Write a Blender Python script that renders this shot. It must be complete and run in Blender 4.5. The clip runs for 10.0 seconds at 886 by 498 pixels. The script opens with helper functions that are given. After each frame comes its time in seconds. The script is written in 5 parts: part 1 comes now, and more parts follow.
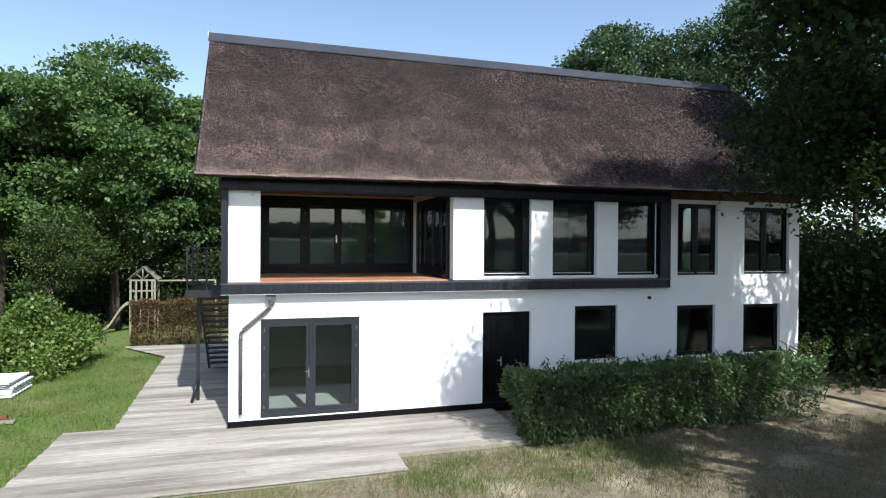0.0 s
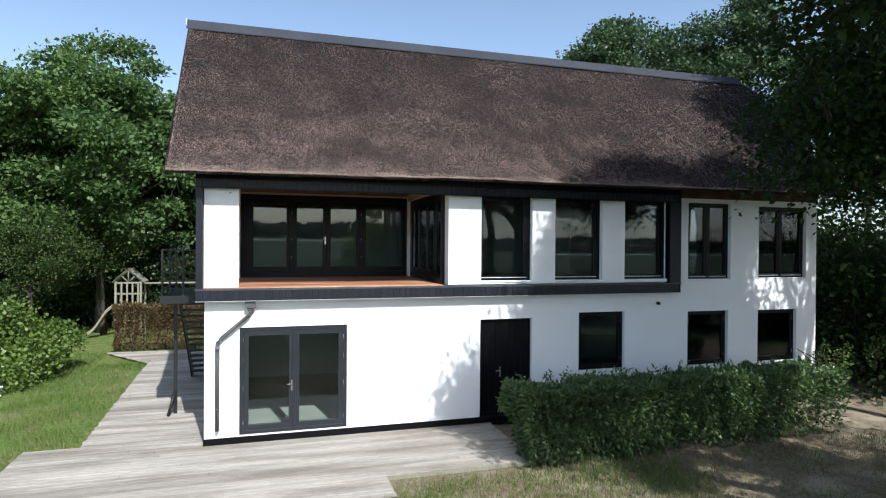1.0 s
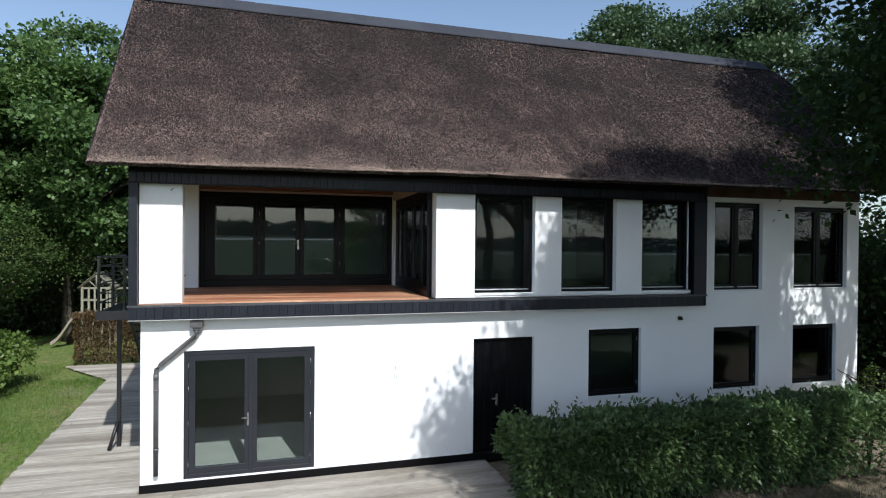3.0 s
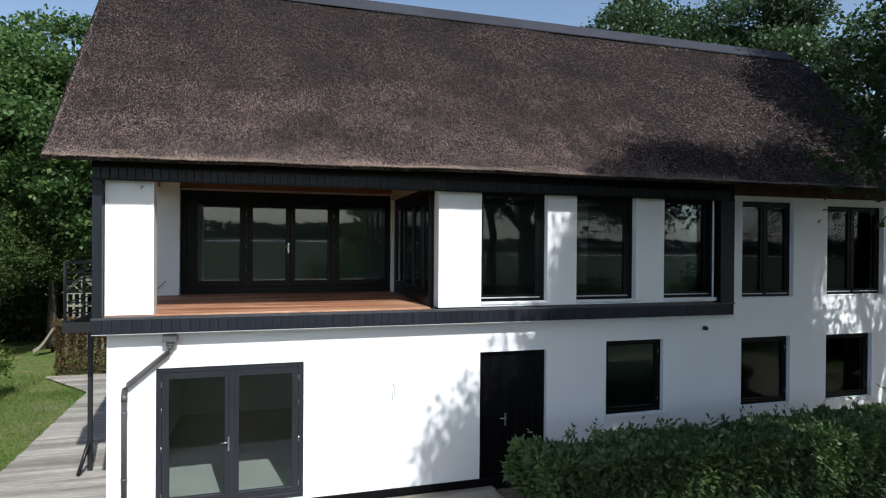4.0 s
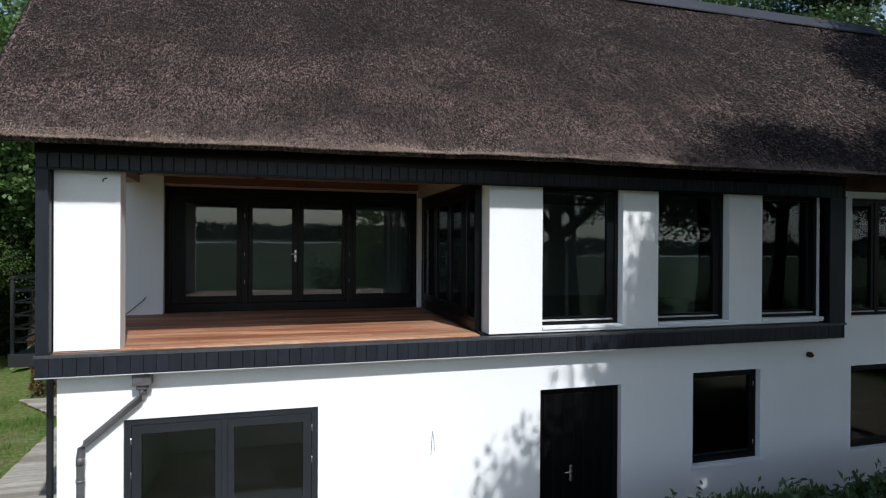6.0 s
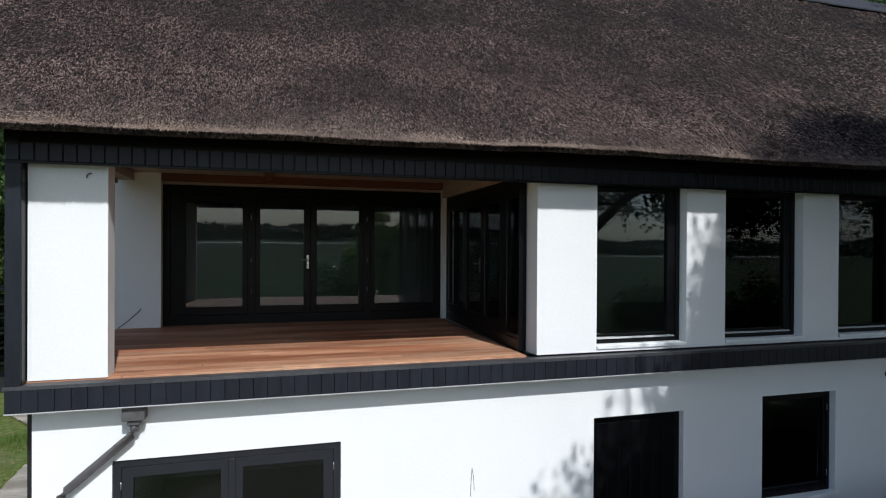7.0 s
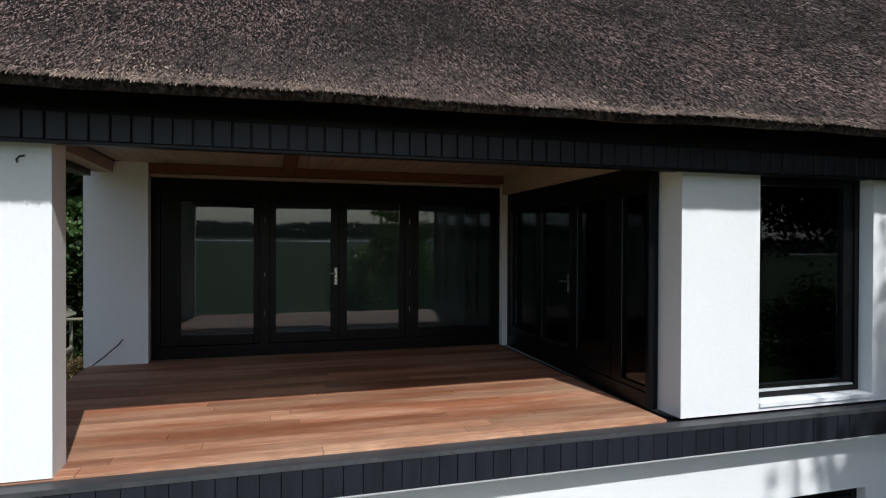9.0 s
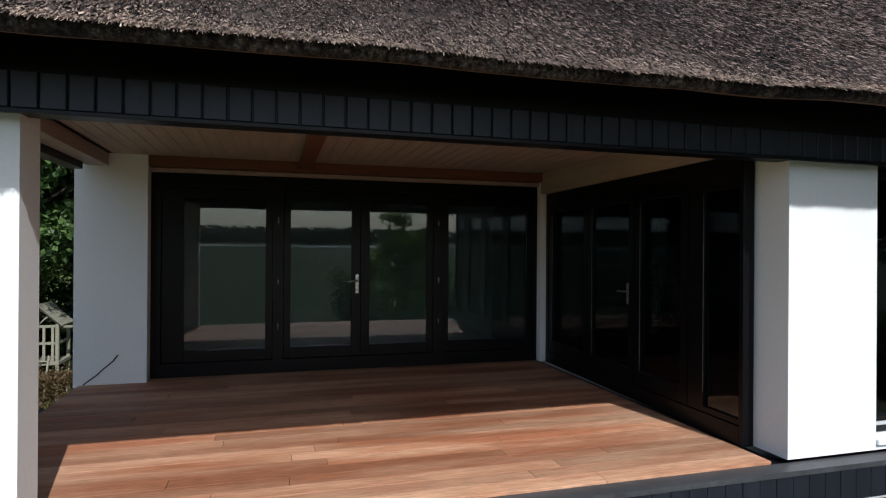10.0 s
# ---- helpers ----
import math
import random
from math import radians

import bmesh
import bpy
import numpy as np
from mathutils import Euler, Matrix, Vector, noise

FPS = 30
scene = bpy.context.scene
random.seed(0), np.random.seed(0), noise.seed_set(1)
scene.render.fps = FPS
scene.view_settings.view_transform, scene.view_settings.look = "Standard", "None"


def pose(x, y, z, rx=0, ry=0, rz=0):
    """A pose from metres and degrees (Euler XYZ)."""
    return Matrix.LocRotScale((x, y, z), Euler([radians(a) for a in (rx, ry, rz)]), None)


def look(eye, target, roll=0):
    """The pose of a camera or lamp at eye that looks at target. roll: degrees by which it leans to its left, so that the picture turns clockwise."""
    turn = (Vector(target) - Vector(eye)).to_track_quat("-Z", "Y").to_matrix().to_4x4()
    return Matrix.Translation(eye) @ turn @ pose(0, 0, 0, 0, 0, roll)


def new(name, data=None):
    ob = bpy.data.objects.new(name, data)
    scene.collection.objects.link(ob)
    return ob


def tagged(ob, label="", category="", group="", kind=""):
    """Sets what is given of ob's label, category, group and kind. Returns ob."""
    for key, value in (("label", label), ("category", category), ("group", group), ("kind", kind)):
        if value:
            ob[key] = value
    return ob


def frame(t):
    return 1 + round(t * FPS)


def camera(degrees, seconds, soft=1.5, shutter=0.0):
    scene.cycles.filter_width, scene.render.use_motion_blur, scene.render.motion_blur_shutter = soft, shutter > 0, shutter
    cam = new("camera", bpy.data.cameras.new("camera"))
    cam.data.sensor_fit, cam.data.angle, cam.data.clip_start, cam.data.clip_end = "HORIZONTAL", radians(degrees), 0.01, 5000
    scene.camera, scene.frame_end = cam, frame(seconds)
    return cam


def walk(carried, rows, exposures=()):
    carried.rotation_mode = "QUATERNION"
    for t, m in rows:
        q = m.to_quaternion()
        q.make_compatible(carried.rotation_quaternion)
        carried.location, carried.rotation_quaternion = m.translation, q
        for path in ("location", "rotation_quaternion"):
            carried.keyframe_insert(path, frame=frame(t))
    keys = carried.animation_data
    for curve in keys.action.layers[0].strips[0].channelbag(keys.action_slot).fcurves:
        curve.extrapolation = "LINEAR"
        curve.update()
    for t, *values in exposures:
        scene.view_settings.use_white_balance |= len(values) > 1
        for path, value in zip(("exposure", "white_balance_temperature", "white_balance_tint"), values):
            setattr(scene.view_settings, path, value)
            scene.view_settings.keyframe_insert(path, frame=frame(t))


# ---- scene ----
cam = camera(74.0, 10.0, 1.15)
# seconds, eye, a point looked at, roll
PATH = [
    (0, (0.819, -13.736, 4.069), (1.39, -11.819, 4.055), 0.4),
    (0.5, (1.029, -13.261, 4.094), (1.599, -11.344, 4.079), 0.4),
    (1, (1.228, -12.807, 4.12), (1.799, -10.89, 4.106), 0.4),
    (1.5, (1.433, -12.367, 4.157), (2.004, -10.45, 4.142), 0.4),
    (2, (1.658, -11.911, 4.207), (2.228, -9.994, 4.19), 0.5),
    (2.5, (1.875, -11.442, 4.238), (2.444, -9.525, 4.22), 0.5),
    (4, (2.332, -9.877, 4.301), (2.899, -7.959, 4.289), 0.4),
    (4.5, (2.384, -9.311, 4.319), (2.948, -7.392, 4.308), 0.4),
    (5, (2.383, -8.723, 4.351), (2.947, -6.804, 4.34), 0.4),
    (5.5, (2.353, -8.138, 4.378), (2.916, -6.219, 4.369), 0.3),
    (7, (2.151, -6.385, 4.491), (2.713, -4.466, 4.482), 0.3),
    (7.5, (2.057, -5.795, 4.526), (2.626, -3.877, 4.518), 0.3),
    (8, (2.003, -5.238, 4.563), (2.572, -3.32, 4.554), 0.3),
    (8.5, (1.971, -4.684, 4.604), (2.536, -2.766, 4.591), 0.3),
    (9, (1.926, -4.149, 4.647), (2.487, -2.229, 4.63), 0.2),
    (9.5, (1.874, -3.638, 4.623), (2.427, -1.716, 4.621), 0.3),
    (10, (1.794, -3.258, 4.627), (2.348, -1.337, 4.63), 0.4),
]
walk(cam, [(t, look(eye, target, roll)) for t, eye, target, roll in PATH],
     [(t, stops, 6050, 9) for t, stops in ((0, 0.72), (1, 0.60), (2.5, 0.36), (4, 0.17), (5.5, 0.00), (7, -0.18), (8.5, -0.25), (10, 0.04))])

# ---------------------------------------------------------------- world, sun
SUN_DX, SUN_RISE = 0.19, 1.055          # per metre towards the facade: drift to the left, and drop
sun_from = Vector((SUN_DX, -1.0, SUN_RISE)).normalized()
world = bpy.data.worlds.new("sky")
scene.world = world
world.use_nodes = True
wn = world.node_tree.nodes
sky = wn.new("ShaderNodeTexSky")
sky.sky_type, sky.sun_disc = "NISHITA", False
sky.sun_elevation = math.asin(sun_from.z)
sky.sun_rotation = math.atan2(sun_from.x, sun_from.y)
sky.air_density, sky.dust_density, sky.ozone_density = 1.0, 1.7, 1.0
wn["Background"].inputs["Strength"].default_value = 0.112
wl = world.node_tree.links
wl.new(sky.outputs[0], wn["Background"].inputs["Color"])
# summer haze, thickest at the horizon all round
wc, ws, wr, wp = (wn.new("ShaderNode" + k) for k in ("TexCoord", "SeparateXYZ", "MapRange", "Math"))
wl.new(wc.outputs["Generated"], ws.inputs[0])
wr.inputs["From Min"].default_value, wr.inputs["From Max"].default_value = -0.05, 0.75
wr.inputs["To Min"].default_value, wr.inputs["To Max"].default_value = 1.0, 0.0
wl.new(ws.outputs["Z"], wr.inputs["Value"])
wp.operation = "POWER"
wp.inputs[1].default_value = 1.8
wl.new(wr.outputs[0], wp.inputs[0])
hz, wadd = wn.new("ShaderNodeBackground"), wn.new("ShaderNodeAddShader")
hz.inputs["Color"].default_value = (0.210, 0.252, 0.298, 1)
wl.new(wp.outputs[0], hz.inputs["Strength"])
wl.new(wn["Background"].outputs[0], wadd.inputs[0])
wl.new(hz.outputs[0], wadd.inputs[1])
wl.new(wadd.outputs[0], wn["World Output"].inputs["Surface"])
sun = new("sun", bpy.data.lights.new("sun", "SUN"))
sun.data.energy, sun.data.angle, sun.data.color = 4.6, radians(0.53), (1.0, 0.965, 0.92)
sun.matrix_world = look(sun_from * 60, (0, 0, 0))


# ---------------------------------------------------------------- materials
def shader(name):
    m = bpy.data.materials.new(name)
    m.use_nodes = True
    return m, m.node_tree.nodes, m.node_tree.links, m.node_tree.nodes["Principled BSDF"]


def surface(name, base, rough=0.6, vary=0.15, large=0.7, small=14.0, bump=0.15, metal=0.0, spec=0.5,
            stretch=(1, 1, 1), tones=None, rand="", amount=0.0, bump_scale=None, depth=0.02, broad=0.0):
    """A painted, wooden, stone or metal surface: two scales of tone, worn gloss and fine relief.
    tones: a second colour for broad stains. rand: 'object' or 'island' tone from piece to piece."""
    m, n, l, p = shader(name)
    tc = n.new("ShaderNodeTexCoord")
    info = n.new("ShaderNodeObjectInfo")
    shift = n.new("ShaderNodeVectorMath")
    shift.operation = "MULTIPLY_ADD"
    shift.inputs[1].default_value = (37.0, 19.0, 11.0)
    if rand == "object":
        l.new(info.outputs["Random"], shift.inputs[0])
    else:
        shift.inputs[0].default_value = (0, 0, 0)
    l.new(tc.outputs["Object"], shift.inputs[2])
    mp = n.new("ShaderNodeMapping")
    mp.inputs["Scale"].default_value = stretch
    l.new(shift.outputs[0], mp.inputs["Vector"])
    a, b = n.new("ShaderNodeTexNoise"), n.new("ShaderNodeTexNoise")
    a.inputs["Scale"].default_value, a.inputs["Detail"].default_value = large, 5
    b.inputs["Scale"].default_value, b.inputs["Detail"].default_value = small, 6
    if broad:                           # stains that run on from piece to piece
        a.inputs["Scale"].default_value = broad
        grain = n.new("ShaderNodeMapping")
        grain.inputs["Scale"].default_value = (0.32, 2.2, 1.0)
        l.new(n.new("ShaderNodeNewGeometry").outputs["Position"], grain.inputs["Vector"])
        l.new(grain.outputs[0], a.inputs["Vector"])
    else:
        l.new(mp.outputs[0], a.inputs["Vector"])
    l.new(mp.outputs[0], b.inputs["Vector"])
    mix = n.new("ShaderNodeMix")
    mix.data_type = "RGBA"
    second = tones or [c * (1 - vary) for c in base]
    mix.inputs["A"].default_value, mix.inputs["B"].default_value = (*base, 1), (*second, 1)
    ramp = n.new("ShaderNodeMapRange")
    ramp.inputs["From Min"].default_value, ramp.inputs["From Max"].default_value = 0.38, 0.64
    l.new(a.outputs["Fac"], ramp.inputs["Value"])
    l.new(ramp.outputs[0], mix.inputs["Factor"])
    val = n.new("ShaderNodeMapRange")
    val.inputs["From Min"].default_value, val.inputs["From Max"].default_value = 0.25, 0.75
    val.inputs["To Min"].default_value, val.inputs["To Max"].default_value = 1 - vary, 1 + vary
    l.new(b.outputs["Fac"], val.inputs["Value"])
    hsv = n.new("ShaderNodeHueSaturation")
    l.new(mix.outputs["Result"], hsv.inputs["Color"])
    if amount:
        r = n.new("ShaderNodeMapRange")
        r.inputs["To Min"].default_value, r.inputs["To Max"].default_value = 1 - amount, 1 + amount
        if rand == "object":
            l.new(info.outputs["Random"], r.inputs["Value"])
        else:
            l.new(n.new("ShaderNodeNewGeometry").outputs["Random Per Island"], r.inputs["Value"])
        mul = n.new("ShaderNodeMath")
        mul.operation = "MULTIPLY"
        l.new(r.outputs[0], mul.inputs[0])
        l.new(val.outputs[0], mul.inputs[1])
        l.new(mul.outputs[0], hsv.inputs["Value"])
    else:
        l.new(val.outputs[0], hsv.inputs["Value"])
    l.new(hsv.outputs[0], p.inputs["Base Color"])
    rr = n.new("ShaderNodeMapRange")
    rr.inputs["To Min"].default_value, rr.inputs["To Max"].default_value = max(0.03, rough - 0.12), min(1, rough + 0.12)
    l.new(b.outputs["Fac"], rr.inputs["Value"])
    l.new(rr.outputs[0], p.inputs["Roughness"])
    p.inputs["Metallic"].default_value = metal
    p.inputs["Specular IOR Level"].default_value = spec
    if bump:
        bm_ = n.new("ShaderNodeBump")
        bm_.inputs["Strength"].default_value, bm_.inputs["Distance"].default_value = bump, depth
        if bump_scale:
            c = n.new("ShaderNodeTexNoise")
            c.inputs["Scale"].default_value, c.inputs["Detail"].default_value = bump_scale, 4
            l.new(mp.outputs[0], c.inputs["Vector"])
            l.new(c.outputs["Fac"], bm_.inputs["Height"])
        else:
            l.new(b.outputs["Fac"], bm_.inputs["Height"])
        l.new(bm_.outputs[0], p.inputs["Normal"])
    return m


def foliage(name, dark, light, glow=0.3, rough=0.45, spec=0.28):
    """Leaves: tone from leaf to leaf, a little light through them."""
    m, n, l, p = shader(name)
    geo = n.new("ShaderNodeNewGeometry")
    tc = n.new("ShaderNodeTexCoord")
    big = n.new("ShaderNodeTexNoise")
    big.inputs["Scale"].default_value, big.inputs["Detail"].default_value = 0.55, 3
    l.new(tc.outputs["Object"], big.inputs["Vector"])
    add = n.new("ShaderNodeMath")
    add.operation = "MULTIPLY_ADD"
    add.inputs[1].default_value = 0.55
    l.new(geo.outputs["Random Per Island"], add.inputs[0])
    sub = n.new("ShaderNodeMapRange")
    sub.inputs["From Min"].default_value, sub.inputs["From Max"].default_value = 0.3, 0.7
    sub.inputs["To Min"].default_value, sub.inputs["To Max"].default_value = 0.0, 0.45
    l.new(big.outputs["Fac"], sub.inputs["Value"])
    l.new(sub.outputs[0], add.inputs[2])
    mix = n.new("ShaderNodeMix")
    mix.data_type = "RGBA"
    mix.inputs["A"].default_value, mix.inputs["B"].default_value = (*dark, 1), (*light, 1)
    l.new(add.outputs[0], mix.inputs["Factor"])
    l.new(mix.outputs["Result"], p.inputs["Base Color"])
    p.inputs["Roughness"].default_value = rough
    p.inputs["Specular IOR Level"].default_value = spec
    tr = n.new("ShaderNodeBsdfTranslucent")
    hs = n.new("ShaderNodeHueSaturation")
    hs.inputs["Value"].default_value, hs.inputs["Saturation"].default_value = 1.3, 1.1
    l.new(mix.outputs["Result"], hs.inputs["Color"])
    l.new(hs.outputs[0], tr.inputs["Color"])
    ms = n.new("ShaderNodeMixShader")
    ms.inputs[0].default_value = glow
    l.new(p.outputs[0], ms.inputs[1])
    l.new(tr.outputs[0], ms.inputs[2])
    l.new(ms.outputs[0], n["Material Output"].inputs["Surface"])
    return m


def window_glass(name, tint, ior):
    m, n, l, p = shader(name)
    n.remove(p)
    fr, gl, tr, ms = (n.new("ShaderNode" + k) for k in ("Fresnel", "BsdfGlossy", "BsdfTransparent", "MixShader"))
    fr.inputs["IOR"].default_value = ior
    gl.inputs["Roughness"].default_value = 0.004
    gl.inputs["Color"].default_value = (0.84, 0.92, 1, 1)
    tr.inputs["Color"].default_value = (*tint, 1)
    wave = n.new("ShaderNodeTexNoise")
    wave.inputs["Scale"].default_value = 0.8
    tc = n.new("ShaderNodeTexCoord")
    l.new(tc.outputs["Object"], wave.inputs["Vector"])
    b = n.new("ShaderNodeBump")
    b.inputs["Strength"].default_value, b.inputs["Distance"].default_value = 0.04, 0.02
    l.new(wave.outputs["Fac"], b.inputs["Height"])
    l.new(b.outputs[0], gl.inputs["Normal"])
    l.new(fr.outputs[0], ms.inputs[0])
    l.new(tr.outputs[0], ms.inputs[1])
    l.new(gl.outputs[0], ms.inputs[2])
    l.new(ms.outputs[0], n["Material Output"].inputs["Surface"])
    return m


def thatch_cover():
    """Old reed: mauve-brown drifts, shade between the reed ends painted as fine dark tone, paler at the eave."""
    m, n, l, p = shader("thatched_reed")
    tc = n.new("ShaderNodeTexCoord")
    sep = n.new("ShaderNodeSeparateXYZ")
    l.new(tc.outputs["Object"], sep.inputs[0])

    def tex(scale, detail, squeeze=(1, 1, 1)):
        mp, t = n.new("ShaderNodeMapping"), n.new("ShaderNodeTexNoise")
        mp.inputs["Scale"].default_value = squeeze
        l.new(tc.outputs["Object"], mp.inputs["Vector"])
        l.new(mp.outputs[0], t.inputs["Vector"])
        t.inputs["Scale"].default_value, t.inputs["Detail"].default_value = scale, detail
        return t.outputs["Fac"]

    def remap(src, a, b, c=0.0, d=1.0):
        r = n.new("ShaderNodeMapRange")
        for k, v in zip(("From Min", "From Max", "To Min", "To Max"), (a, b, c, d)):
            r.inputs[k].default_value = v
        l.new(src, r.inputs["Value"])
        return r.outputs[0]

    def blend(fac, a, b):
        x = n.new("ShaderNodeMix")
        x.data_type = "RGBA"
        l.new(fac, x.inputs["Factor"])
        for key, c in (("A", a), ("B", b)):
            if isinstance(c, tuple):
                x.inputs[key].default_value = (*c, 1)
            else:
                l.new(c, x.inputs[key])
        return x.outputs["Result"]

    def times(a, b):
        x = n.new("ShaderNodeMath")
        x.operation = "MULTIPLY"
        l.new(a, x.inputs[0])
        l.new(b, x.inputs[1])
        return x.outputs[0]

    col = blend(remap(tex(0.9, 4), 0.36, 0.62), (0.0150, 0.0106, 0.0088), (0.0100, 0.0074, 0.0068))
    col = blend(remap(tex(2.6, 5, (0.6, 1, 1)), 0.42, 0.68), col, (0.0165, 0.0118, 0.0102))
    col = blend(remap(tex(1.4, 6), 0.54, 0.68), col, (0.0085, 0.0064, 0.0062))
    pale = times(remap(sep.outputs["Z"], 5.95, 5.6), remap(tex(2.1, 4, (1, 0.3, 0.3)), 0.40, 0.62))
    col = blend(pale, col, (0.058, 0.046, 0.040))
    fine = times(remap(tex(30, 2, (1, 0.8, 0.8)), 0.36, 0.64, 0.30, 1.75), times(remap(tex(75, 2), 0.36, 0.64, 0.55, 1.5), remap(tex(9, 4), 0.3, 0.7, 0.75, 1.25)))
    hsv = n.new("ShaderNodeHueSaturation")
    l.new(col, hsv.inputs["Color"])
    l.new(fine, hsv.inputs["Value"])
    l.new(hsv.outputs[0], p.inputs["Base Color"])
    p.inputs["Roughness"].default_value = 0.85
    p.inputs["Specular IOR Level"].default_value = 0.2
    b = n.new("ShaderNodeBump")
    b.inputs["Strength"].default_value, b.inputs["Distance"].default_value = 1.0, 0.05
    h = n.new("ShaderNodeMath")
    h.operation = "MULTIPLY_ADD"
    h.inputs[1].default_value = 2.2
    l.new(tex(9, 2, (1, 0.7, 0.7)), h.inputs[0])
    l.new(tex(30, 3), h.inputs[2])
    l.new(h.outputs[0], b.inputs["Height"])
    l.new(b.outputs[0], p.inputs["Normal"])
    return m


def ground_cover():
    """Mown lawn that turns to dry straw and trodden earth under the trees in front of the hedge."""
    m, n, l, p = shader("ground_cover")
    tc = n.new("ShaderNodeTexCoord")
    sep = n.new("ShaderNodeSeparateXYZ")
    l.new(tc.outputs["Object"], sep.inputs[0])

    def tex(scale, detail=5):
        t = n.new("ShaderNodeTexNoise")
        t.inputs["Scale"].default_value, t.inputs["Detail"].default_value = scale, detail
        l.new(tc.outputs["Object"], t.inputs["Vector"])
        return t.outputs["Fac"]

    def remap(src, a, b, c=0.0, d=1.0):
        r = n.new("ShaderNodeMapRange")
        for k, v in zip(("From Min", "From Max", "To Min", "To Max"), (a, b, c, d)):
            r.inputs[k].default_value = v
        l.new(src, r.inputs["Value"])
        return r.outputs[0]

    def blend(fac, a, b):
        x = n.new("ShaderNodeMix")
        x.data_type = "RGBA"
        l.new(fac, x.inputs["Factor"])
        for key, c in (("A", a), ("B", b)):
            if isinstance(c, tuple):
                x.inputs[key].default_value = (*c, 1)
            else:
                l.new(c, x.inputs[key])
        return x.outputs["Result"]

    def plus(a, b):
        x = n.new("ShaderNodeMath")
        l.new(a, x.inputs[0])
        l.new(b, x.inputs[1])
        return x.outputs[0]

    grass = blend(remap(tex(0.55, 6), 0.36, 0.62), (0.100, 0.172, 0.032), (0.170, 0.188, 0.062))
    grass = blend(remap(tex(1.7, 7), 0.52, 0.70), grass, (0.215, 0.180, 0.095))
    grass = blend(remap(tex(9), 0.35, 0.7), grass, (0.055, 0.090, 0.020))
    # darker green of field and front ground, whose shade is put into colour
    dim_green = blend(remap(tex(0.08), 0.35, 0.65), (0.024, 0.044, 0.012), (0.036, 0.055, 0.017))
    grass = blend(remap(sep.outputs["Y"], -6.0, -11.0), grass, dim_green)
    earth = blend(remap(tex(2.2), 0.35, 0.62), (0.20, 0.165, 0.115), (0.135, 0.105, 0.065))
    earth = blend(remap(tex(14), 0.4, 0.7), earth, (0.24, 0.205, 0.15))
    earth = blend(remap(tex(0.8), 0.55, 0.68), earth, (0.33, 0.285, 0.20))

    def times(a, b):
        x = n.new("ShaderNodeMath")
        x.operation = "MULTIPLY"
        l.new(a, x.inputs[0])
        l.new(b, x.inputs[1])
        return x.outputs[0]

    where = times(times(remap(sep.outputs["X"], -2.5, 4.0), remap(sep.outputs["X"], 24.0, 18.0)),
                  times(remap(sep.outputs["Y"], -11.0, -8.5), remap(sep.outputs["Y"], 9.0, 4.0)))
    dry = remap(plus(where, remap(tex(0.45), 0.25, 0.75, -0.45, 0.45)), 0.15, 0.55)
    col = blend(dry, grass, earth)
    l.new(col, p.inputs["Base Color"])
    p.inputs["Roughness"].default_value = 0.95
    p.inputs["Specular IOR Level"].default_value = 0.15
    b = n.new("ShaderNodeBump")
    b.inputs["Strength"].default_value, b.inputs["Distance"].default_value = 0.7, 0.05
    l.new(tex(22, 8), b.inputs["Height"])
    l.new(b.outputs[0], p.inputs["Normal"])
    return m


PLASTER = surface("white_plaster", (0.82, 0.83, 0.83), 0.75, 0.03, 0.6, 40, 0.12, tones=(0.79, 0.80, 0.80), depth=0.004)
# wall colour lowered to put the rooms' darkness behind the glass
PLASTER_IN = surface("dim_indoor_plaster", (0.34, 0.335, 0.32), 0.8, 0.04, 0.6, 30, 0.06, depth=0.004)
BLACK = surface("black_painted_board", (0.0160, 0.0184, 0.0258), 0.42, 0.25, 1.2, 22, 0.12, spec=0.30, rand="object", amount=0.09,
                stretch=(6, 6, 0.8), depth=0.003)
BLACK_FRAME = surface("black_lacquer", (0.0038, 0.0038, 0.0048), 0.34, 0.2, 1.5, 30, 0.04, spec=0.20, depth=0.002)
SLATE_FRAME = surface("anthracite_lacquer", (0.017, 0.0195, 0.025), 0.40, 0.15, 1.5, 30, 0.05, depth=0.002)
BLACK_STEEL = surface("black_steel", (0.012, 0.012, 0.013), 0.45, 0.25, 3, 40, 0.05, spec=0.5, depth=0.002)
FLASHING = surface("grey_lead_flashing", (0.055, 0.057, 0.062), 0.5, 0.25, 2.0, 18, 0.25, tones=(0.038, 0.040, 0.044), depth=0.004)
ZINC = surface("grey_pipe", (0.10, 0.10, 0.105), 0.42, 0.2, 2.5, 20, 0.06, tones=(0.075, 0.07, 0.07), depth=0.002)
RIDGE = surface("ridge_metal", (0.042, 0.046, 0.056), 0.62, 0.2, 1.2, 14, 0.15, spec=0.15, tones=(0.033, 0.036, 0.045), depth=0.006)
CHROME = surface("brushed_steel", (0.62, 0.62, 0.60), 0.28, 0.05, 4, 60, 0.02, metal=1.0)
ALU = surface("pale_aluminium", (0.50, 0.51, 0.52), 0.45, 0.08, 4, 50, 0.03)
MERBAU = surface("reddish_hardwood", (0.295, 0.118, 0.061), 0.6, 0.34, 1.3, 11, 0.30, spec=0.16, tones=(0.48, 0.285, 0.178), rand="object",
                 amount=0.27, stretch=(0.7, 9, 9), bump_scale=16, depth=0.004, broad=1.7)
DECK = surface("weathered_grey_plank", (0.355, 0.328, 0.282), 0.8, 0.36, 1.1, 10, 0.5, tones=(0.195, 0.173, 0.140), rand="object",
               amount=0.15, stretch=(0.55, 9, 9), bump_scale=14, depth=0.006, broad=0.95)
